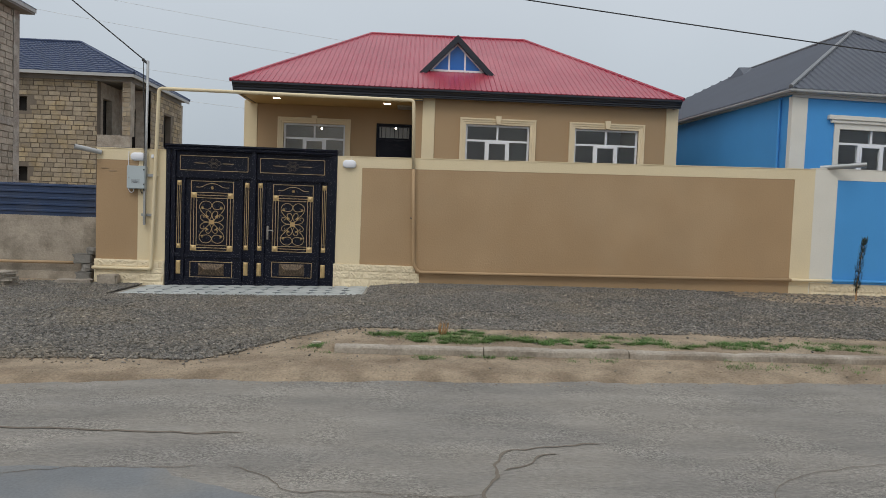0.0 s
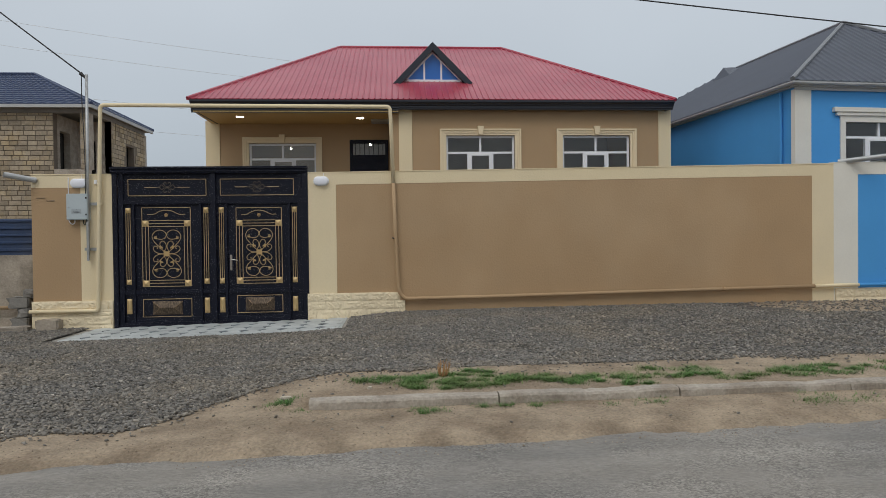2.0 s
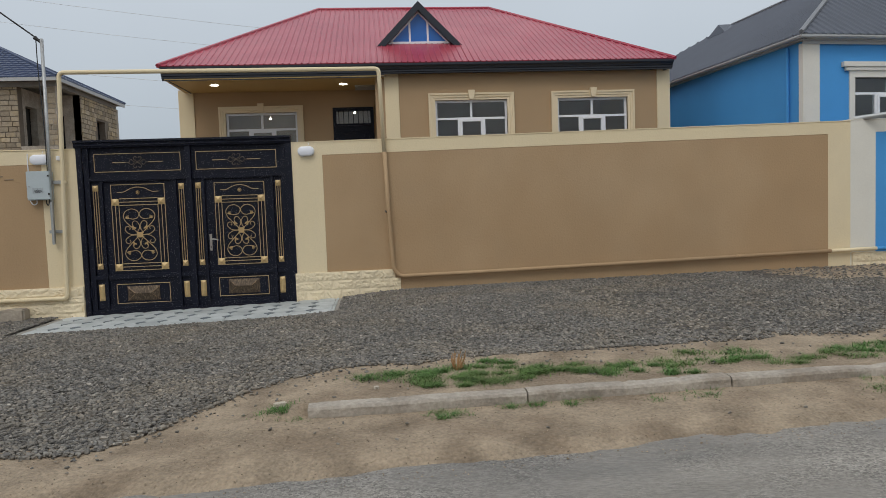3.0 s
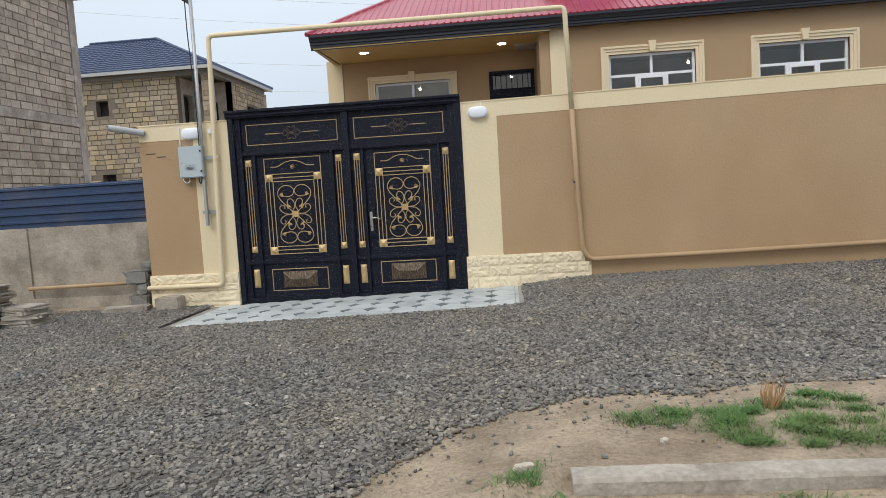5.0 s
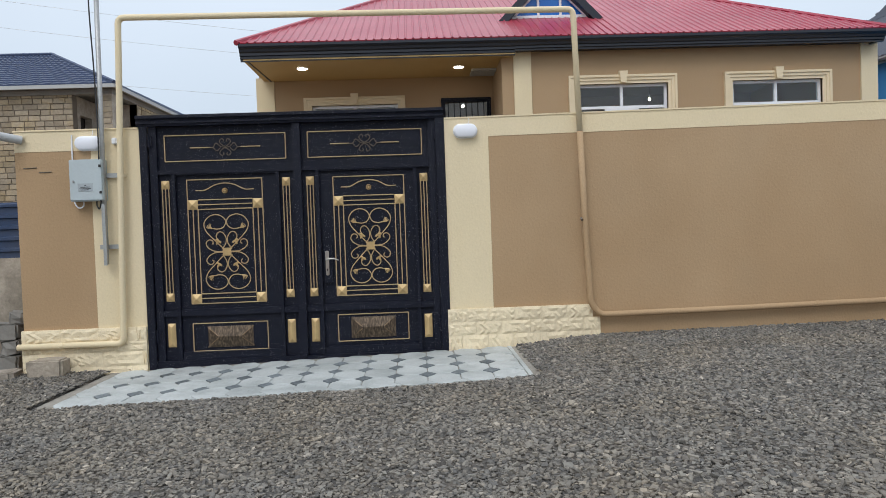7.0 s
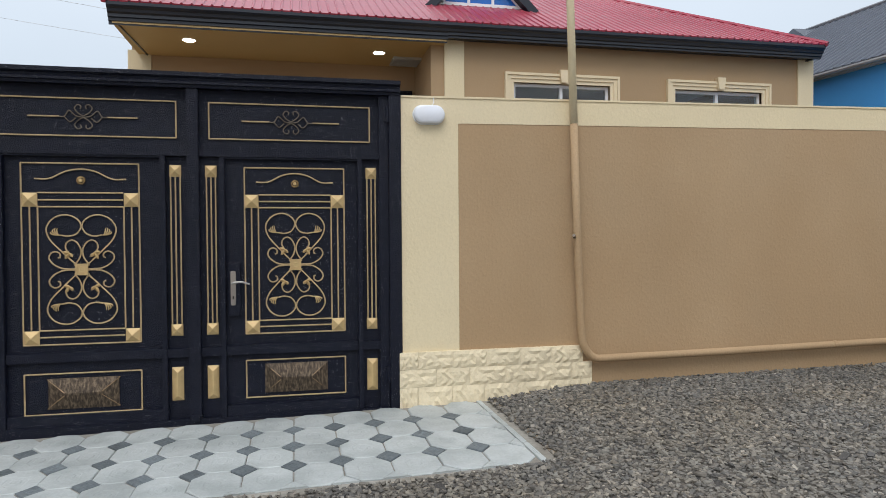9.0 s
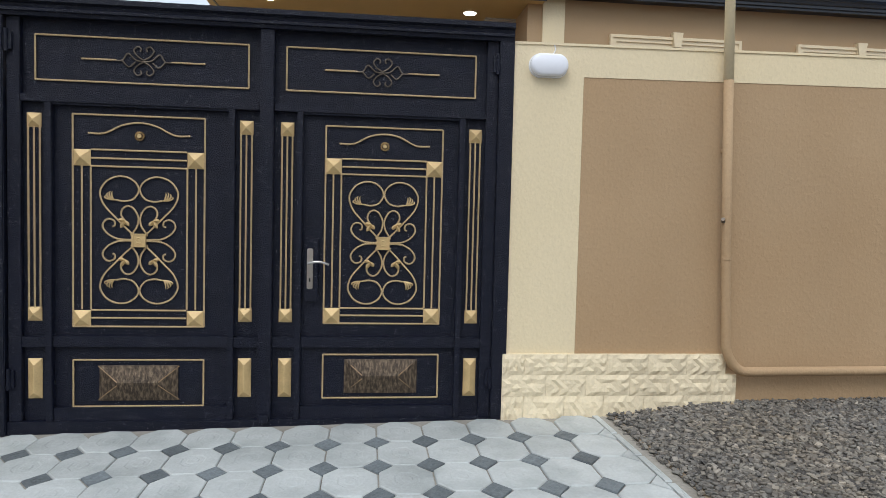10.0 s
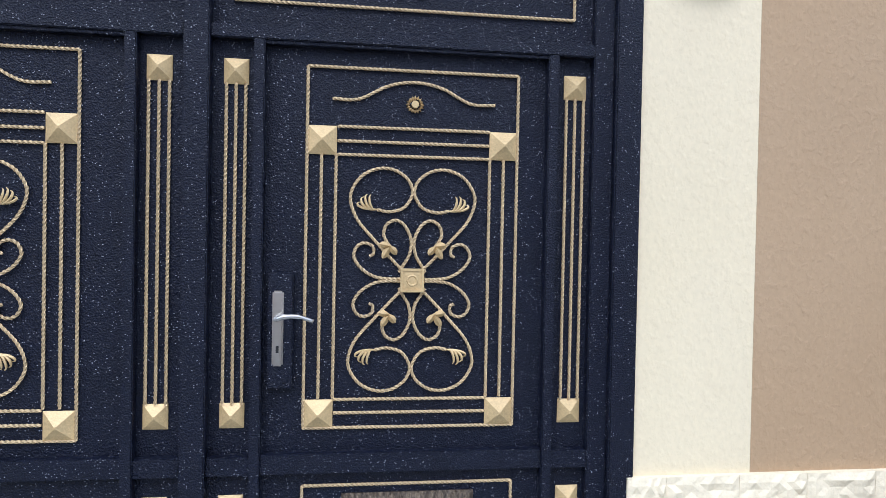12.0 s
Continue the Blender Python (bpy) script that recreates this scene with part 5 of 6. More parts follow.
def joined_blocks(name, blocks, place, parent, rng, proud=0.03, material=None):
    """Blocks as one mesh; place(u, v, z) gives the point, v out of the wall."""
    verts, faces = [], []
    for a, b, c, d in blocks:
        k, p = len(verts), proud * rng.uniform(0.6, 1.2)
        e = 0.008
        j = [rng.uniform(-0.006, 0.006) for _ in range(8)]
        for v, s in ((-0.02, 0), (p, e)):
            for i, (u, z) in enumerate(((a + s, c + s), (b - s, c + s), (b - s, d - s), (a + s, d - s))):
                verts.append(place(u + j[i], v, z + j[i + 4]))
        faces += [(k + 4, k + 5, k + 6, k + 7)] + [(k + i, k + (i + 1) % 4, k + 4 + (i + 1) % 4, k + 4 + i) for i in range(4)]
    me = bpy.data.meshes.new(name)
    me.from_pydata(verts, [], faces)
    me.materials.append(material or BLOCK_JOINED)
    ob = new(name, me)
    ob.parent = parent
    ob.matrix_parent_inverse = parent_matrix(parent).inverted()
    ob["kind"] = "stuff"
    return ob


def make_brick_house():
    rng = random.Random(5)
    house = thing("house", (-16, 20, -0.05), "unfinished limestone block house with dark blue tiled roof", "house")
    fx0, fx1, sx, fy, byy, top = -22.0, -13.43, -11.85, 20.1, 27.0, 7.62
    holes = [(-17.35, -16.75, 6.05, 6.75), (-17.35, -16.7, 2.7, 3.4)]
    part("front_wall", pierced(fx0, fx1, -0.2, top, fy, fy + 0.35, holes), MORTAR, house)
    # near-black panels behind the openings stand for the shade indoors
    part("window_dark_backing", box(-17.6, -16.5, fy + 0.36, fy + 0.5, 2.6, 6.9), SHADE_DARK, house, "near-black panel painted as the shade inside unglazed windows")
    joined_blocks("blockwork", block_rows(rng, fx0, fx1, 0.2, top, 0.228, 0.50, holes), lambda u, v, z: (u, fy - v, z), house, rng)
    # loggia at the corner
    inner = [(20.7, 21.7, 4.9, 6.9)]
    bm = pierced(fy + 0.36, 22.5, 4.5, top, 0.0, 0.3, inner)
    bmesh.ops.transform(bm, matrix=Matrix(((0, -1, 0, fx1), (1, 0, 0, 0), (0, 0, 1, 0), (0, 0, 0, 1))), verts=bm.verts)
    part("loggia_side_wall", bm, BLOCK, house)
    part("opening_dark_backing", box(fx1 - 0.5, fx1 - 0.35, 20.46, 22.3, 4.5, 7.5), SHADE_DARK, house, "near-black panel painted as the shade inside an unglazed opening")
    part("loggia_back_wall", pierced(fx1, sx, 4.5, top, 22.5, 22.8, [(-13.3, -12.6, 4.5, 6.7)]), BLOCK, house)
    part("opening_dark_backing", box(-13.43, -12.2, 22.85, 22.95, 4.4, 7.3), SHADE_DARK, house, "near-black panel painted as the shade inside a doorway")
    part("loggia_floor", box(fx1, sx, fy, 22.5, 4.2, 4.5), BEAM, house)
    part("lower_wall", box(fx1, sx, fy + 0.005, 22.5, -0.2, 4.2), BLOCK, house)
    joined_blocks("blockwork", block_rows(rng, fx1, sx, 0.2, 4.2, 0.228, 0.5), lambda u, v, z: (u, fy + 0.005 - v, z), house, rng)
    part("parapet", box(fx1, sx, fy, fy + 0.2, 4.5, 5.05), BLOCK, house)
    part("corner_pillar", box(-12.25, sx, fy, fy + 0.45, 5.05, top), BLOCK, house)
    pil = block_rows(rng, -12.25, sx, 5.05, top, 0.228, 0.4)
    joined_blocks("blockwork", pil, lambda u, v, z: (u, fy - v, z), house, rng)
    side = [(24.4, 25.4, 4.9, 6.7)]
    bm = pierced(22.5, byy, -0.2, top, 0.0, 0.3, side)
    bmesh.ops.transform(bm, matrix=Matrix(((0, -1, 0, sx), (1, 0, 0, 0), (0, 0, 1, 0), (0, 0, 0, 1))), verts=bm.verts)
    part("side_wall", bm, MORTAR, house)
    joined_blocks("blockwork", block_rows(rng, 22.5, byy, 2.0, top, 0.228, 0.5, side), lambda u, v, z: (sx + v, u, z), house, rng)
    part("opening_dark_backing", box(sx - 0.5, sx - 0.35, 24.2, 25.6, 4.8, 6.8), SHADE_DARK, house, "near-black panel painted as the shade inside an unglazed opening")
    part("back_wall", box(fx0, sx, byy, byy + 0.3, -0.2, top), BLOCK, house)
    part("ring_beam", box(fx0, sx + 0.03, fy - 0.045, fy + 0.36, top, top + 0.2), BEAM, house)
    part("ring_beam", box(sx - 0.3, sx + 0.03, fy + 0.361, byy, top, top + 0.2), BEAM, house)
    part("eave_board", box(fx0 - 0.4, sx + 0.32, 19.62, 19.70, 7.78, 7.93), GUTTER, house, "pale eave gutter")
    part("eave_board", box(sx + 0.24, sx + 0.32, 19.71, 27.5, 7.78, 7.93), GUTTER, house)
    part("eave_soffit", box(fx0 - 0.4, sx + 0.24, 19.70, 27.5, 7.84, 7.88), BEAM, house)
    # tiled roof: courses of stepped tile rows
    ez, rz, ry, rx0, rx1, x0, x1, y0, y1 = 7.93, 10.16, 23.6, -19.5, -15.95, fx0 - 0.4, sx + 0.32, 19.62, 27.55
    roof, rows = None, 15
    for k in range(rows):
        t0, t1 = k / rows, (k + 1) / rows
        for a, b, c, d, ax in (((x0, y0), (x1, y0), (rx0, ry), (rx1, ry), 0), ((x1, y0), (x1, y1), (rx1, ry), (rx1, ry), 1),
                               ((x0, y1), (x0, y0), (rx0, ry), (rx0, ry), 1), ((x1, y1), (x0, y1), (rx1, ry), (rx0, ry), 0)):
            n = 46 if ax == 0 else 36
            def pt(s, t, lift):
                lo, hi = Vector((*a, ez)).lerp(Vector((*b, ez)), s), Vector((*c, rz)).lerp(Vector((*d, rz)), s)
                p = lo.lerp(hi, t)
                p.z += lift
                return p
            bm = bmesh.new()
            lower = [bm.verts.new(pt(i / n, t0, 0.05 + (0.03 if i % 2 else 0.0))) for i in range(n + 1)]
            upper = [bm.verts.new(pt(i / n, t1, (0.03 if i % 2 else 0.0))) for i in range(n + 1)]
            lip = [bm.verts.new(pt(i / n, t0, -0.005)) for i in range(n + 1)]
            for i in range(n):
                bm.faces.new((lower[i], lower[i + 1], upper[i + 1], upper[i]))
                bm.faces.new((lip[i], lip[i + 1], lower[i + 1], lower[i]))
            if roof is None:
                roof = part("roof", bm, TILE_ROOF, house, "dark blue metal tile roof")
            else:
                part("tile_course", bm, TILE_ROOF, roof)
    for p, q in (((x1, y0, ez), (rx1, ry, rz)), ((rx0, ry, rz), (rx1, ry, rz)), ((x1, y1, ez), (rx1, ry, rz))):
        part("ridge_cap", tube([Vector(p) + Vector((0, 0, 0.05)), Vector(q) + Vector((0, 0, 0.05))], 0.08, 6), TILE_ROOF, roof)
    # the plan above is drawn at the street's scale; the house stands farther off and larger
    k, o = 1.12, Vector((1.0, -11.5, 1.29))
    house.matrix_basis = Matrix.Translation(o * (1 - k) + Vector((-0.60, 0, -0.33))) @ Matrix.Diagonal((k, k, k, 1)) @ house.matrix_basis


def make_tower_house():
    rng = random.Random(9)
    house = thing("house", (-13, 7, -0.05), "tall unfinished limestone block house", "house")
    x, ya, yb, top = -12.1, 3.4, 10.3, 7.88
    part("side_wall", box(x - 0.35, x - 0.03, ya + 0.3, yb - 0.34, -0.2, top), PALE_MORTAR, house)
    part("front_wall", box(-19.0, x - 0.03, ya, ya + 0.3, -0.2, top), BLOCK, house)
    part("back_wall", box(-19.0, x - 0.36, yb - 0.3, yb, -0.2, top), BLOCK, house)
    part("corner_column", box(x - 0.35, x + 0.012, yb - 0.33, yb, -0.2, top), ROUGH_BEAM, house, "grey concrete corner column")
    part("ring_beam", box(x - 0.03, x + 0.015, ya, yb - 0.33, 3.98, 4.24), ROUGH_BEAM, house, "grey concrete ring beam")
    shapes = []
    for k in range(4):
        bm = bmesh.new()
        fr = [bm.verts.new((rng.uniform(-0.004, 0.004) + 0.5, s * 0.5 * 0.985, t * 0.5 * 0.96)) for s, t in ((-1, -1), (1, -1), (1, 1), (-1, 1))]
        bk = [bm.verts.new((-0.5, s * 0.5, t * 0.5)) for s, t in ((-1, -1), (1, -1), (1, 1), (-1, 1))]
        bm.faces.new(fr)
        for i in range(4):
            bm.faces.new((bk[i], bk[(i + 1) % 4], fr[(i + 1) % 4], fr[i]))
        me = bpy.data.meshes.new("block")
        bmesh.ops.recalc_face_normals(bm, faces=bm.faces)
        bm.to_mesh(me)
        bm.free()
        me.materials.append(BLOCK)
        shapes.append(me)
    places = block_rows(rng, ya + 0.3, yb - 0.335, 1.2, 3.98, 0.212, 0.42, (), 0.022) + block_rows(rng, ya + 0.3, yb - 0.335, 4.24, top, 0.212, 0.42, (), 0.022)
    spare = []
    count = 0
    for a, b, c, d in places:
        if count < 300 and b > 4.6:
            ob = new("block", shapes[count % 4])
            p = 0.035 * rng.uniform(0.6, 1.3)
            ob.matrix_basis = Matrix.Translation((x - 0.06 + p / 2, (a + b) / 2, (c + d) / 2)) @ Matrix.Diagonal((0.06 + p, b - a, d - c, 1))
            ob.parent = house
            ob.matrix_parent_inverse = parent_matrix(house).inverted()
            count += 1
        else:
            spare.append((a, b, c, d))
    joined_blocks("blockwork", spare, lambda u, v, z: (x - 0.03 + v, u, z), house, rng, material=TOWER_ROWS)
    bm = bmesh.new()
    add_box(bm, -19.2, x + 0.33, ya - 0.5, yb + 0.35, top, top + 0.06)
    part("eave_soffit", bm, BEAM, house)
    part("eave_board", box(x + 0.30, x + 0.36, ya - 0.5, yb + 0.38, top + 0.061, top + 0.2), GUTTER, house)
    bm = bmesh.new()
    v = [bm.verts.new(p) for p in ((-19.3, ya - 0.5, top + 0.2), (x + 0.38, ya - 0.5, top + 0.2), (x + 0.38, yb + 0.40, top + 0.2), (-19.3, yb + 0.40, top + 0.2), (-15.5, 6.5, top + 2.4))]
    for q in ((0, 1, 4), (1, 2, 4), (2, 3, 4), (3, 0, 4), (3, 2, 1, 0)):
        bm.faces.new([v[i] for i in q])
    part("roof", bm, TILE_ROOF, house)


# ---- neighbour's fence and clutter ----
def rough_stone(name, x, y, z, sx, sy, sz, seed, material, label, turn=0.0, category="stone", group="", lumpy=0.07):
    bm = bmesh.new()
    bmesh.ops.create_cube(bm, size=1.0)
    bmesh.ops.bevel(bm, geom=list(bm.edges), offset=0.08, segments=2, affect="EDGES")
    bmesh.ops.subdivide_edges(bm, edges=list(bm.edges), cuts=1, use_grid_fill=True)
    for v in bm.verts:
        p = v.co * 2.2 + Vector((seed, seed * 0.7, 0))
        v.co += v.co.normalized() * (lumpy * noise.noise(p) + lumpy * 0.4 * noise.noise(p * 2.7))
    bmesh.ops.transform(bm, matrix=pose(0, 0, 0, 0, 0, turn) @ Matrix.Diagonal((sx, sy, sz, 1)), verts=bm.verts)
    ob = link(name, bm, material)
    ob.matrix_basis = Matrix.Translation((x, y, z + sz / 2))
    return tagged(ob, label, category, group)


def make_fence():
    wall = link("wall_fence_base", box(-14.0, -4.665, 0.5, 0.68, -0.4, 1.185), CONCRETE)
    tagged(wall, "stained rough concrete base wall of the neighbour's fence", "wall", kind="structure")
    part("slab", box(-14.0, -6.95, 0.47, 0.499, -0.35, 1.175, 0.004), CONCRETE, wall, "smoother plastered stretch")
    part("footing", box(-7.4, -4.67, 0.44, 0.498, -0.4, 0.06, 0.01), CONCRETE, wall)
    fence = thing("metal_fence", (-9, 0.55, 1.18), "dark blue ribbed sheet metal fence on a concrete base", "fence")
    prof, z = [], 1.175
    for k in range(5):
        prof += [(0.56, z), (0.56, z + 0.075), (0.533, z + 0.088), (0.533, z + 0.118), (0.56, z + 0.131)]
        z += 0.131
    prof.append((0.56, 1.84))
    outline = prof + [(y + 0.006, zz) for y, zz in prof[::-1]]
    part("sheet", prism(outline, -9.3, -4.70), FENCE_BLUE, fence)
    part("sheet", prism(outline, -14.0, -9.346), FENCE_BLUE, fence)
    for x in (-13, -11, -9.2, -7.2, -5.2):
        part("post", box(x, x + 0.05, 0.575, 0.625, 1.1, 1.83), STEEL, fence)
    gp = thing("gas_pipe", (-6.0, 0.42, 0.2), "tan gas pipe along the concrete wall", "pipe")
    part("tube", tube([(-6.95, 0.40, 0.235), (-5.15, 0.40, 0.255)], 0.03, 10), BROWN, gp, smooth=True)
    part("bracket", box(-6.2, -6.17, 0.40, 0.45, 0.22, 0.25), STEEL, gp)
    for a in ((-5.0, 0.22, -0.10, 0.30, 0.28, 0.20, 1.0, 8), (-4.93, 0.25, 0.095, 0.26, 0.26, 0.17, 2.2, -10), (-5.02, 0.26, 0.262, 0.34, 0.26, 0.19, 3.1, 4),
              (-4.86, 0.28, 0.45, 0.22, 0.2, 0.13, 4.4, 20)):
        rough_stone("rubble_stone", *a[:7], GROUT, "rough grey rubble stone stacked by the wall", a[7], "stone", "rubble by the pier", 0.3)
    rough_stone("flat_stone", -5.0, -0.2, -0.12, 0.62, 0.3, 0.10, 5.7, KERB, "flat grey stone slab lying on the gravel", 12)
    rough_stone("concrete_lump", -4.36, -0.14, -0.11, 0.36, 0.24, 0.20, 6.3, CONCRETE, "broken concrete lump at the foot of the pier", 3)
    rng = random.Random(3)
    z = -0.10
    for k in range(12):
        sx, sy, sz = rng.uniform(0.50, 0.62), rng.uniform(0.42, 0.5), rng.uniform(0.042, 0.055)
        rough_stone("stone_slab", -6.5 + rng.uniform(-0.05, 0.05), -1.15 + rng.uniform(-0.03, 0.03), z, sx * 1.1, sy, sz, k * 1.9, KERB, "grey paving slab in an untidy stack", rng.uniform(-9, 9), "slab", "stacked paving slabs")
        z += sz * 0.98
    z = -0.10
    for k in range(5):
        sz = rng.uniform(0.05, 0.065)
        rough_stone("stone_slab", -5.95 + rng.uniform(-0.04, 0.04), -1.05 + rng.uniform(-0.03, 0.03), z, 0.52, 0.42, sz, 20 + k * 1.3, KERB, "grey paving slab in an untidy stack", rng.uniform(-12, 12), "slab", "stacked paving slabs")
        z += sz * 0.98


# ---- cables, plants ----
def sagging(a, b, sag, n=24):
    a, b = Vector(a), Vector(b)
    return [a.lerp(b, i / n) - Vector((0, 0, sag * 4 * (i / n) * (1 - i / n))) for i in range(n + 1)]


def make_cables():
    for a, b, sag, r, label in (
            ((-14.0, -2.0, 7.25), (26.0, -2.0, 3.45), 0.42, 0.011, "black overhead service cable across the street"),
            ((-3.80, -0.07, 4.31), (-11.8, -0.6, 10.9), 0.08, 0.013, "black service cable from the mast"),
            ((-40, 38, 19.5), (20, 44, 13.6), 0.9, 0.011, "thin distant power line"),
            ((-40, 38, 17.6), (20, 44, 12.2), 0.9, 0.011, "thin distant power line"),
            ((-40, 38, 14.2), (20, 44, 9.6), 0.8, 0.011, "thin distant power line"),
            ((-40, 38, 12.0), (20, 44, 8.0), 0.8, 0.011, "thin distant power line")):
        bm = tube(sagging(a, b, sag), r, 5)
        tagged(link("overhead_cable", bm, BLACK if a[1] < 10 else STEEL), label, "cable", "overhead lines")


def make_sapling():
    rng = random.Random(12)
    x, y = 10.09, -1.03
    z0 = ground_height(x, y)
    tree = thing("sapling", (x, y, z0), "small dark cypress sapling planted in the verge", "sapling")
    spine = [(x, y, z0 - 0.05), (x + 0.01, y, z0 + 0.35), (x + 0.045, y, z0 + 0.75), (x + 0.12, y + 0.02, z0 + 1.20)]
    part("trunk", tube(spline(spine, 5), 0.014, 6, taper=[1 - 0.05 * i for i in range(16)]), STRAW, tree)
    line = spline(spine, 20)
    bm = bmesh.new()
    for k in range(520):
        t = rng.uniform(0.18, 1.0)
        p = line[min(int(t * 60), 60)]
        w = 0.085 * (1 - 0.7 * max(0, t - 0.45)) * rng.random() ** 0.6 * (0.5 + min(1, (t - 0.15) * 2.5) * 0.5)
        q = rng.uniform(0, math.tau)
        c = p + Vector((w * math.cos(q), w * math.sin(q), rng.uniform(-0.03, 0.03)))
        d = (c - p).normalized() * 0.02 + Vector((0, 0, rng.uniform(0.025, 0.06)))
        s = Vector((-math.sin(q), math.cos(q), 0)) * rng.uniform(0.006, 0.012)
        v = [bm.verts.new(e) for e in (c - s, c + s, c + d + s * 0.2, c + d - s * 0.2)]
        bm.faces.new(v)
    part("crown", bm, LEAF, tree, "dark green scale foliage")


def make_grass():
    rng = random.Random(21)
    verts, faces = [], []
    clumps = [(1.1, -6.05, 0.18, 120), (1.45, -6.1, 0.34, 620), (1.8, -6.2, 0.40, 820), (2.15, -6.15, 0.34, 520), (1.95, -5.8, 0.24, 280), (2.7, -6.2, 0.30, 420),
              (3.1, -6.25, 0.25, 260), (3.5, -6.3, 0.32, 420), (4.0, -6.0, 0.35, 260), (4.4, -6.2, 0.3, 340), (5.0, -6.15, 0.35, 300), (5.7, -6.1, 0.4, 420), (6.6, -6.05, 0.4, 300),
              (7.6, -6.0, 0.4, 340), (8.6, -5.9, 0.5, 300), (9.8, -5.9, 0.5, 300), (0.52, -6.68, 0.13, 120), (1.5, -6.9, 0.2, 70), (2.35, -6.88, 0.25, 110), (3.4, -6.83, 0.3, 70),
              (4.9, -6.88, 0.3, 90), (6.0, -6.84, 0.3, 60)]
    for cx, cy, r, n in clumps:
        tufts = []
        for _ in range(max(3, int(r * r * 90))):
            q, d = rng.uniform(0, math.tau), r * rng.random() ** 0.6
            tufts.append((cx + 0.1 + d * math.cos(q) * 1.35, cy + d * math.sin(q) * 0.75, rng.uniform(0.03, 0.075)))
        for _ in range(int(n * 4.2)):
            tx, ty, tr = rng.choice(tufts)
            x, y = tx + 0.12 + rng.gauss(0, tr), ty + 0.15 + rng.gauss(0, tr * 0.7)
            if kerb_line(x) - 0.02 < y < kerb_line(x) + 0.16 and x > 0.7:
                continue
            z = ground_height(x, y) - 0.005
            h, w, a = rng.uniform(0.012, 0.040), rng.uniform(0.0012, 0.0032), rng.uniform(0, math.tau)
            lean = rng.uniform(0.6, 2.8) * h
            s = Vector((math.cos(a), math.sin(a), 0)) * w
            t = Vector((-math.sin(a), math.cos(a), 0)) * lean
            b = Vector((x, y, z))
            k = len(verts)
            verts += [b - s, b + s, b + s * 0.8 + t * 0.4 + Vector((0, 0, h * 0.65)), b - s * 0.8 + t * 0.4 + Vector((0, 0, h * 0.65)), b + t + Vector((0, 0, h))]
            faces += [(k, k + 1, k + 2, k + 3), (k + 3, k + 2, k + 4)]
    me = bpy.data.meshes.new("grass")
    me.from_pydata(verts, [], faces)
    me.materials.append(GRASS)
    tagged(new("grass", me), "patchy short green grass on the sandy verge", "grass", kind="stuff")
    wx, wy = 1.97, -5.77
    wz = ground_height(wx, wy)
    weed = thing("dry_weed", (wx, wy, wz), "dry brown weed stalks standing in the grass", "weed")
    for k in range(26):
        a, h = rng.uniform(0, math.tau), rng.uniform(0.08, 0.19)
        out = rng.uniform(0.0, 0.05)
        foot = Vector((wx + 0.02 * math.cos(a), wy + 0.02 * math.sin(a), wz - 0.01))
        tip = foot + Vector((out * math.cos(a) + 0.02, out * math.sin(a), h))
        bend = foot.lerp(tip, 0.55) + Vector((0.02 * math.cos(a + 1), 0.02 * math.sin(a + 1), 0.01))
        line = spline([foot, bend, tip], 5)
        part("stalk", tube(line, rng.uniform(0.0025, 0.005), 5, taper=[1 - 0.8 * (i / (len(line) - 1)) ** 2 for i in range(len(line))]), STRAW, weed)


# ---- loose stone ----
def gravel_edge(x):
    """How far towards the road the gravel reaches."""
    base = float(np.interp(x, (-9, -1.3, -0.6, -0.2, 0.0, 0.3, 1.0, 2.0, 2.8, 5.4, 8.0, 13.0), (-7.1, -6.97, -6.95, -6.65, -6.15, -5.78, -5.53, -5.36, -5.26, -5.15, -5.05, -4.9)))
    return base + 0.16 * swell(x, 0.0, 1.6, 2.0) + 0.06 * swell(x, 0.0, 6.0, 2.0)


def in_apron(x, y):
    return -3.72 < x < 0.74 and -1.69 + 0.04 * swell(x, 0.0, 3.0, 5.0) < y


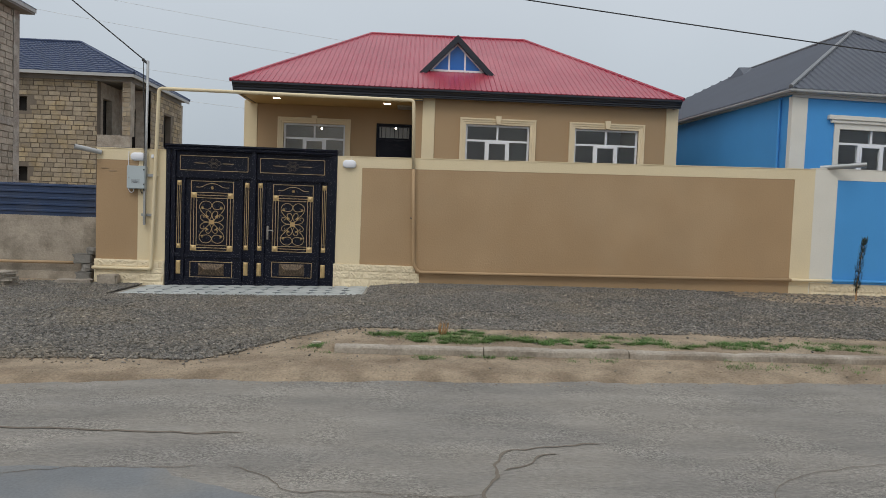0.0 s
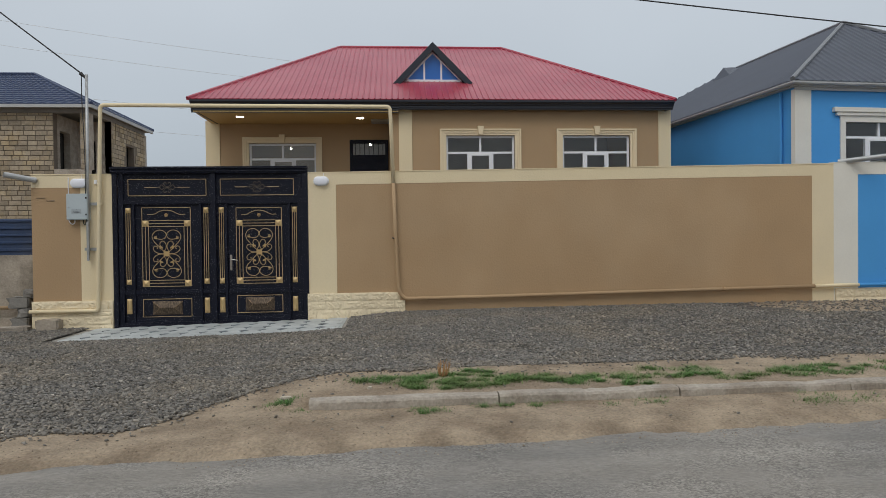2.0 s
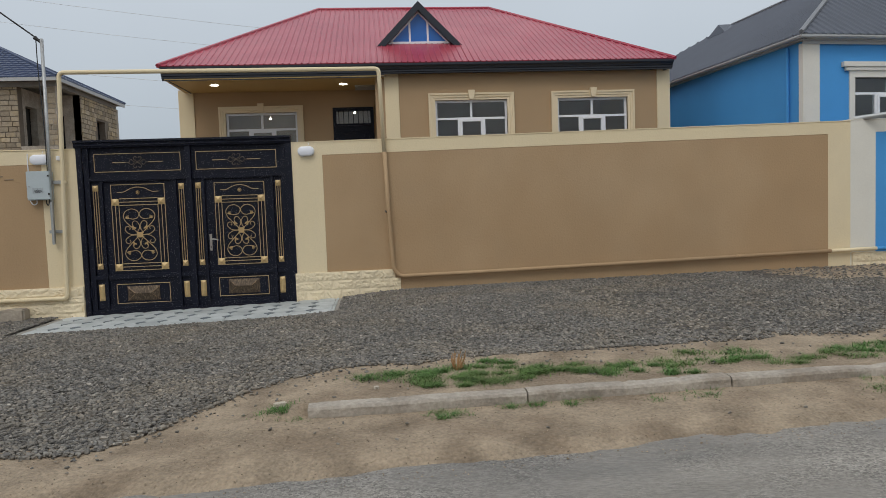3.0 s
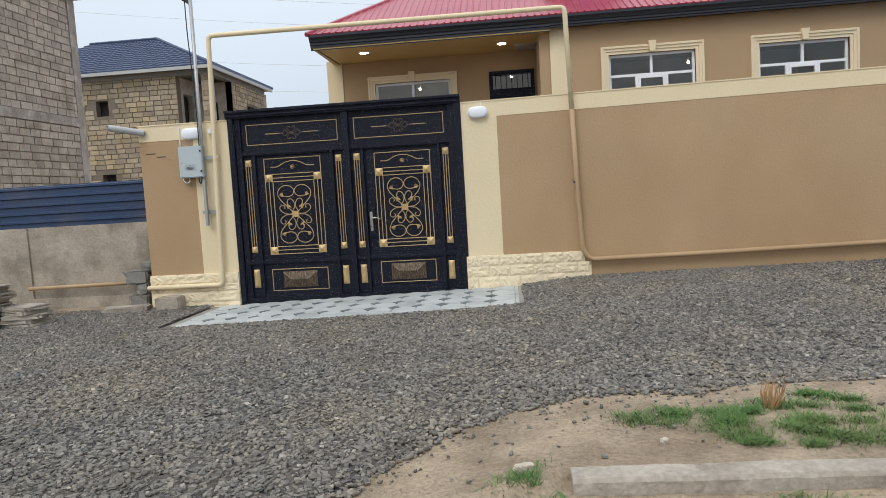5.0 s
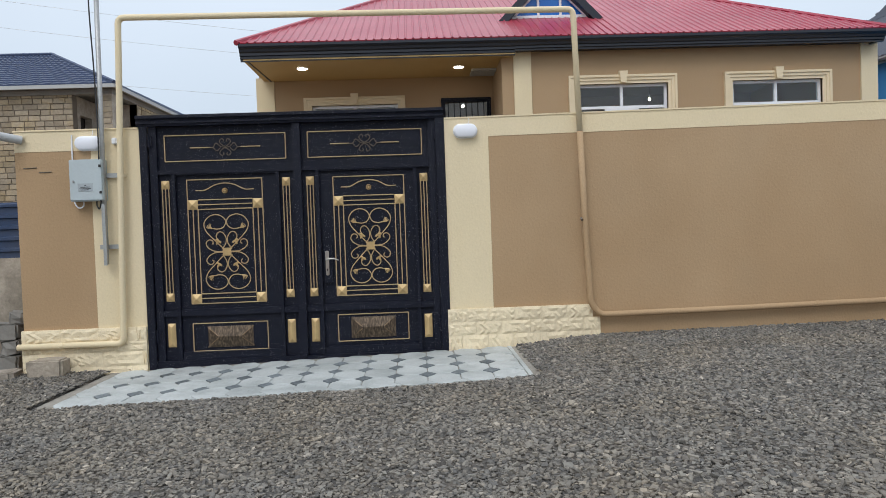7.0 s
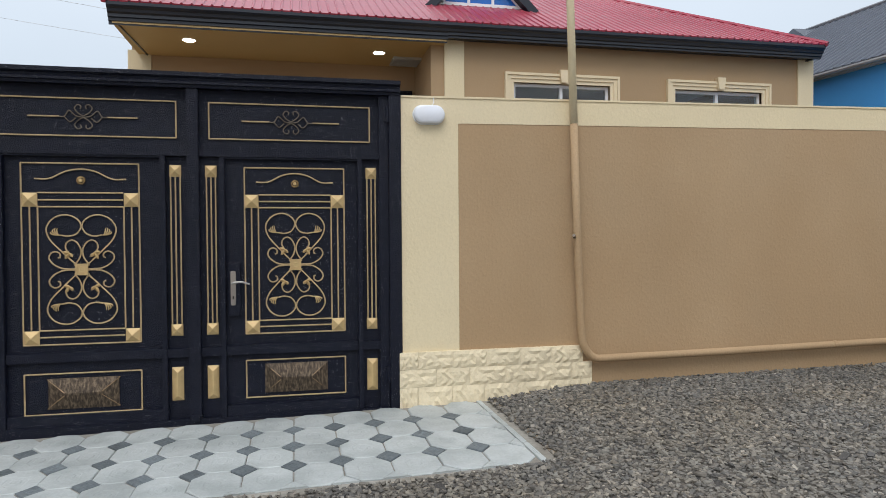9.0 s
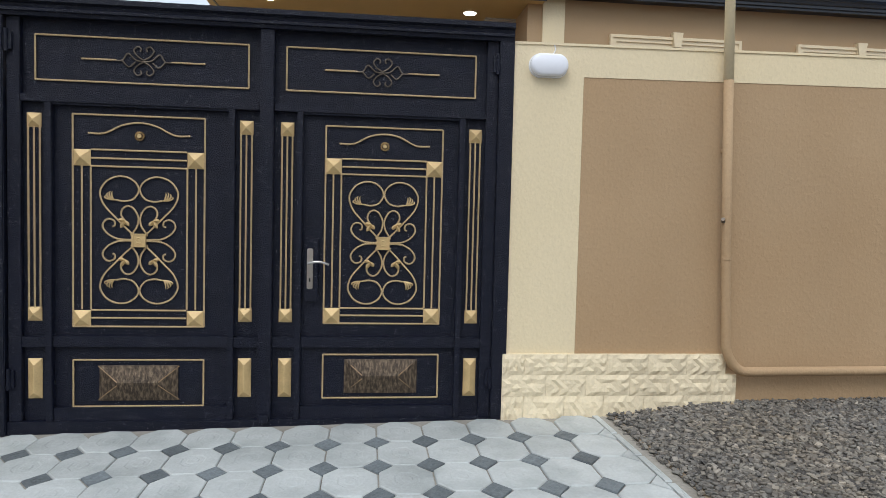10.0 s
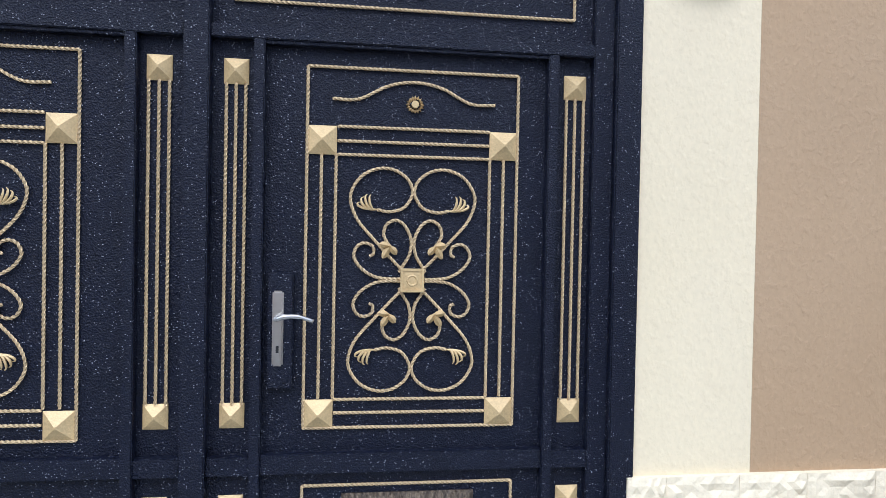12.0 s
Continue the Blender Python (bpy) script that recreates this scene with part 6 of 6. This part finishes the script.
def make_gravel():
    # bed
    step = 0.14
    xs, ys = np.arange(-9.5, 12.6, step), np.arange(-7.5, 0.05, step)
    verts, faces, index = [], [], {}
    def v(i, j):
        if (i, j) not in index:
            x, y = float(xs[i]), float(ys[j])
            index[i, j] = len(verts)
            rise = min(1.0, max(0.0, (y - gravel_edge(x) + 0.10 * swell(x, y, 5.0, 1.0)) / 0.28))
            verts.append((x, y, ground_height(x, y) - 0.014 + 0.022 * rise))
        return index[i, j]
    for i in range(len(xs) - 1):
        for j in range(len(ys) - 1):
            x, y = xs[i] + step / 2, ys[j] + step / 2
            if y < gravel_edge(x) - 0.1 or (-3.56 < x < 0.56 and -1.54 < y):
                continue
            if x > 7.5 and y > -1.6 + 0.25 * (8.5 - x) and x + 0.8 * swell(x, y, 1.0, 6.0) > 8.0:
                continue
            faces.append((v(i, j), v(i + 1, j), v(i + 1, j + 1), v(i, j + 1)))
    me = bpy.data.meshes.new("gravel_bed")
    me.from_pydata(verts, [], faces)
    me.materials.append(GRAVEL_BED)
    tagged(new("gravel_bed", me), "grey gravel bed between wall and road", "gravel", kind="structure")
    # stones
    rng = np.random.default_rng(4)
    n = 205000
    x = np.where(rng.random(n) < 0.74, rng.uniform(-6.0, 4.2, n), rng.uniform(4.0, 11.5, n))
    x = np.where(rng.random(n) < 0.06, rng.uniform(-9.5, -6.0, n), x)
    y = -7.3 + 7.3 * rng.random(n)
    size = rng.gamma(6.0, 0.0012, n) + 0.0068
    size = np.where(x > 4.2, size * 1.1, size)
    keep = np.zeros(n, bool)
    z = np.zeros(n)
    for i in range(n):
        e = gravel_edge(x[i])
        stray = y[i] < e and rng.random() < 0.12 * math.exp((y[i] - e) * 5) + 0.002
        if (y[i] > e or stray) and not in_apron(x[i], y[i]):
            if x[i] > 7.5 and y[i] > -1.6 + 0.25 * (8.5 - x[i]) and rng.random() < 0.85:
                continue
            if kerb_line(x[i]) - 0.03 < y[i] < kerb_line(x[i]) + 0.17 and x[i] > 0.7:
                continue
            keep[i] = True
            if stray:
                size[i] *= 0.7
            z[i] = ground_height(x[i], y[i])
    x, y, z, size = x[keep], y[keep], z[keep], size[keep]
    n = len(x)
    cube = np.array([(i, j, k) for i in (-1, 1) for j in (-1, 1) for k in (-1, 1)]) * 0.8
    tri = np.array([(0, 1, 3), (0, 3, 2), (4, 6, 7), (4, 7, 5), (0, 4, 5), (0, 5, 1), (2, 3, 7), (2, 7, 6), (0, 2, 6), (0, 6, 4), (1, 5, 7), (1, 7, 3)])
    pts = cube[None] * (1 + rng.uniform(-0.38, 0.22, (n, 8, 3)))
    pts = pts * (size[:, None, None] * np.stack([rng.uniform(0.95, 1.55, n), rng.uniform(0.7, 1.1, n), rng.uniform(0.36, 0.62, n)], 1)[:, None, :])
    a, t = rng.uniform(0, math.tau, n), rng.normal(0, 0.38, n)
    ct, st = np.cos(t)[:, None], np.sin(t)[:, None]
    px, pz = pts[..., 0] * ct - pts[..., 2] * st, pts[..., 0] * st + pts[..., 2] * ct
    ca, sa = np.cos(a)[:, None], np.sin(a)[:, None]
    qx, qy = px * ca - pts[..., 1] * sa, px * sa + pts[..., 1] * ca
    lift = size * 0.3 + rng.uniform(0, 0.012, n)
    co = np.stack([qx + x[:, None], qy + y[:, None], pz + (z + lift)[:, None]], 2).reshape(-1, 3)
    fa = (tri[None] + (np.arange(n) * 8)[:, None, None]).reshape(-1, 3)
    me = bpy.data.meshes.new("gravel")
    me.vertices.add(len(co))
    me.vertices.foreach_set("co", co.astype(np.float32).ravel())
    me.loops.add(fa.size)
    me.loops.foreach_set("vertex_index", fa.astype(np.int32).ravel())
    me.polygons.add(len(fa))
    me.polygons.foreach_set("loop_start", np.arange(0, fa.size, 3, dtype=np.int32))
    me.polygons.foreach_set("loop_total", np.full(len(fa), 3, dtype=np.int32))
    me.polygons.foreach_set("use_smooth", rng.random(n).repeat(12) < 0.4)
    me.update(calc_edges=True)
    me.materials.append(GRAVEL)
    tagged(new("gravel", me), "grey crushed stone gravel spread before the wall", "gravel", kind="stuff")


def make_clods():
    """Small soil crumbs and stones on the verge and road edge."""
    rng = random.Random(31)
    bm_v, bm_f = [], []
    for _ in range(7000):
        x = rng.uniform(-4, 11)
        y = rng.uniform(road_edge(x) - 0.3, kerb_line(x) - 0.02) if rng.random() < 0.75 else rng.uniform(kerb_line(x) + 0.17, gravel_edge(x) + 0.2)
        if x < 0.7 and y > gravel_edge(x):
            continue
        s = rng.uniform(0.002, 0.0065) if rng.random() < 0.992 else rng.uniform(0.007, 0.012)
        z = max(ground_height(x, y), -0.055 if y < road_edge(x) else -9)
        k = len(bm_v)
        for d in ((1, 0, 0), (0, 1, 0), (-1, 0, 0), (0, -1, 0), (0, 0, 0.9), (0, 0, -0.5)):
            bm_v.append((x + s * d[0] * rng.uniform(0.7, 1.3), y + s * d[1] * rng.uniform(0.7, 1.3), z + s * 0.3 + s * d[2] * rng.uniform(0.7, 1.2)))
        bm_f += [(k + i, k + (i + 1) % 4, k + 4) for i in range(4)] + [(k + (i + 1) % 4, k + i, k + 5) for i in range(4)]
    me = bpy.data.meshes.new("soil_crumbs")
    me.from_pydata(bm_v, [], bm_f)
    me.materials.append(mat("soil_crumb", (0.25, 0.197, 0.14), 1.0, var=0.2, bump=0.1, island=0.55))
    tagged(new("soil_crumbs", me), "soil crumbs and pebbles along the kerb", "soil", kind="stuff")
    rough_stone("pale_stone", 0.62, -6.50, ground_height(0.62, -6.50) - 0.01, 0.08, 0.05, 0.045, 2.0, PALE_STONE, "pale stone lying in the sand by the kerb", 20, lumpy=0.3)
    rough_stone("pale_stone", 1.30, -6.25, ground_height(1.30, -6.25) - 0.006, 0.035, 0.03, 0.025, 7.0, PALE_STONE, "pale stone lying in the grass", 40, lumpy=0.3)


# ---- pieces: plinth stones and paving tiles ----
def split_face(seed):
    """A unit stone, its -y face rough; one of a few shapes shared by all stones."""
    bm = bmesh.new()
    nx, nz = 9, 5
    g = [[bm.verts.new((i / nx - 0.5, -0.5 + (0.46 * noise.noise(Vector((i * 0.83 + seed, j * 0.97, seed))) + 0.20 * noise.noise(Vector((i * 0.4 + seed, j * 0.5, seed + 9))) - 0.10 if 0 < i < nx and 0 < j < nz else 0.14), j / nz - 0.5))
          for j in range(nz + 1)] for i in range(nx + 1)]
    for i in range(nx):
        for j in range(nz):
            bm.faces.new((g[i][j], g[i + 1][j], g[i + 1][j + 1], g[i][j + 1]))
    c = [bm.verts.new((x, 0.5, z)) for x, z in ((-0.5, -0.5), (0.5, -0.5), (0.5, 0.5), (-0.5, 0.5))]
    bm.faces.new([g[i][0] for i in range(nx + 1)][::-1] + [c[0], c[1]])
    bm.faces.new([g[i][nz] for i in range(nx + 1)] + [c[2], c[3]])
    bm.faces.new(g[0] + [c[3], c[0]])
    bm.faces.new(g[nx][::-1] + [c[1], c[2]])
    bmesh.ops.recalc_face_normals(bm, faces=bm.faces)
    me = bpy.data.meshes.new("plinth_stone")
    bm.to_mesh(me)
    bm.free()
    me.materials.append(CREAM_STONE)
    return me


def make_plinths(wall, left, blue):
    rng = random.Random(8)
    shapes = [split_face(1.7 * k + 0.3) for k in range(6)]
    def lay(parent, x0, x1, tops, length, depth, y=0.0):
        for r, (z0, z1) in enumerate(tops):
            x = x0 - (0.0 if r % 2 else length * 0.45)
            while x < x1 - 0.01:
                ln = length * rng.uniform(0.92, 1.08)
                a, b = max(x, x0), min(x + ln, x1)
                if b - a > 0.03:
                    ob = new("plinth_stone", rng.choice(shapes))
                    ob.matrix_basis = Matrix.Translation(((a + b) / 2, y - depth / 2 + 0.002, (z0 + z1) / 2)) @ Matrix.Diagonal(((b - a - 0.0015), depth, (z1 - z0 - 0.0015), 1))
                    ob.parent = parent
                    ob.matrix_parent_inverse = parent_matrix(parent).inverted()
                x += ln
    lay(wall, -0.01, 1.715, ((-0.06, 0.145), (0.145, 0.295)), 0.31, 0.036)
    lay(wall, -0.01, 1.63, ((0.295, 0.442),), 0.31, 0.036)
    lay(left, -4.705, -3.35, ((-0.2, -0.04), (-0.04, 0.12), (0.12, 0.235), (0.235, 0.385)), 0.42, 0.04)
    lay(blue, 9.78, 16.0, ((0.0, 0.19), (0.19, 0.37)), 0.36, 0.045)


def make_apron():
    bed = link("pavement", sloped(-3.76, 0.76, -1.72, 0.09, lambda x: -0.3, lambda x: 0.025 * (x - 0.6) - 0.006), CEMENT)
    tagged(bed, "paved apron of pale octagonal tiles before the gate", "pavement", kind="structure")
    s, deep, c, e, up = 0.303, 0.403, 0.084, 0.106, 0.018
    def slab(outline, material, name):
        bm = bmesh.new()
        lo = [bm.verts.new((x, y, -0.01)) for x, y in outline]
        mid = [bm.verts.new((x, y, up - 0.006)) for x, y in outline]
        top = [bm.verts.new((x * 0.96, y * 0.96, up)) for x, y in outline]
        ring = [bm.verts.new((x * 0.46, y * 0.46, up)) for x, y in outline]
        dip = [bm.verts.new((x * 0.40, y * 0.40, up - 0.0025)) for x, y in outline]
        rise = [bm.verts.new((x * 0.24, y * 0.24, up - 0.0025)) for x, y in outline]
        boss = [bm.verts.new((x * 0.18, y * 0.18, up)) for x, y in outline]
        for a, b in ((lo, mid), (mid, top), (top, ring), (ring, dip), (dip, rise), (rise, boss)):
            for i in range(len(a)):
                j = (i + 1) % len(a)
                bm.faces.new((a[i], a[j], b[j], b[i]))
        bm.faces.new(boss)
        bmesh.ops.recalc_face_normals(bm, faces=bm.faces)
        me = bpy.data.meshes.new(name)
        bm.to_mesh(me)
        bm.free()
        me.materials.append(material)
        return me
    g = 0.0035
    h, k = s / 2 - g, deep / 2 - g
    octagon = slab([(h, k - e), (h - c, k), (c - h, k), (-h, k - e), (-h, e - k), (c - h, -k), (h - c, -k), (h, e - k)], TILE_PALE, "tile")
    diamond = slab([(c - g, 0), (0, e - g), (g - c, 0), (0, g - e)], TILE_DARK, "tile_inset")
    rng = random.Random(2)
    tilt = math.degrees(math.atan(0.025))
    def put(me, x, y, name):
        ob = new(name, me)
        ob.matrix_basis = pose(x, y, 0.025 * (x - 0.6) - 0.012 + rng.uniform(-0.002, 0.002), rng.uniform(-0.3, 0.3), -tilt + rng.uniform(-0.3, 0.3), rng.choice((0, 180)) + rng.uniform(-0.4, 0.4))
        ob.parent = bed
        ob.matrix_parent_inverse = parent_matrix(bed).inverted()
    for i in range(14):
        for j in range(4):
            put(octagon, 0.64 - s / 2 - s * i, -0.02 - deep / 2 - deep * j, "tile")
            if i < 13 and j < 3:
                put(diamond, 0.64 - s - s * i, -0.02 - deep - deep * j, "tile_inset")
    # half insets close the edges of the field
    side_half = slab([(-0.002, g - e), (-0.002, e - g), (g - c, 0)], TILE_PALE, "edge_tile")
    front_half = slab([(c - g, 0.002), (0, e - g), (g - c, 0.002)], TILE_PALE, "edge_tile")
    border = slab([(0.020, 0.19), (-0.020, 0.19), (-0.020, -0.19), (0.020, -0.19)], TILE_PALE, "edge_tile")
    def edge(me, x, y, turn):
        ob = new("edge_tile", me)
        ob.matrix_basis = pose(x, y, 0.025 * (x - 0.6) - 0.012, 0, -tilt if turn == 0 else tilt, turn)
        ob.parent = bed
        ob.matrix_parent_inverse = parent_matrix(bed).inverted()
    for j in range(3):
        edge(side_half, 0.64, -0.02 - deep - deep * j, 0)
        edge(side_half, 0.64 - 14 * s, -0.02 - deep - deep * j, 180)
    for i in range(13):
        edge(front_half, 0.64 - s - s * i, -0.02 - 4 * deep, 0)
    for j in range(4):
        edge(border, 0.665, -0.02 - deep * (j + 0.5), 0)


make_ground()
make_road()
make_kerb()
street, gate_side, blue_wall = make_street_wall()
make_gate()
make_wall_fittings()
make_red_house()
make_blue_house()
make_brick_house()
make_tower_house()
make_fence()
make_cables()
make_sapling()
make_grass()
make_gravel()
make_clods()
make_plinths(street, gate_side, blue_wall)
make_apron()
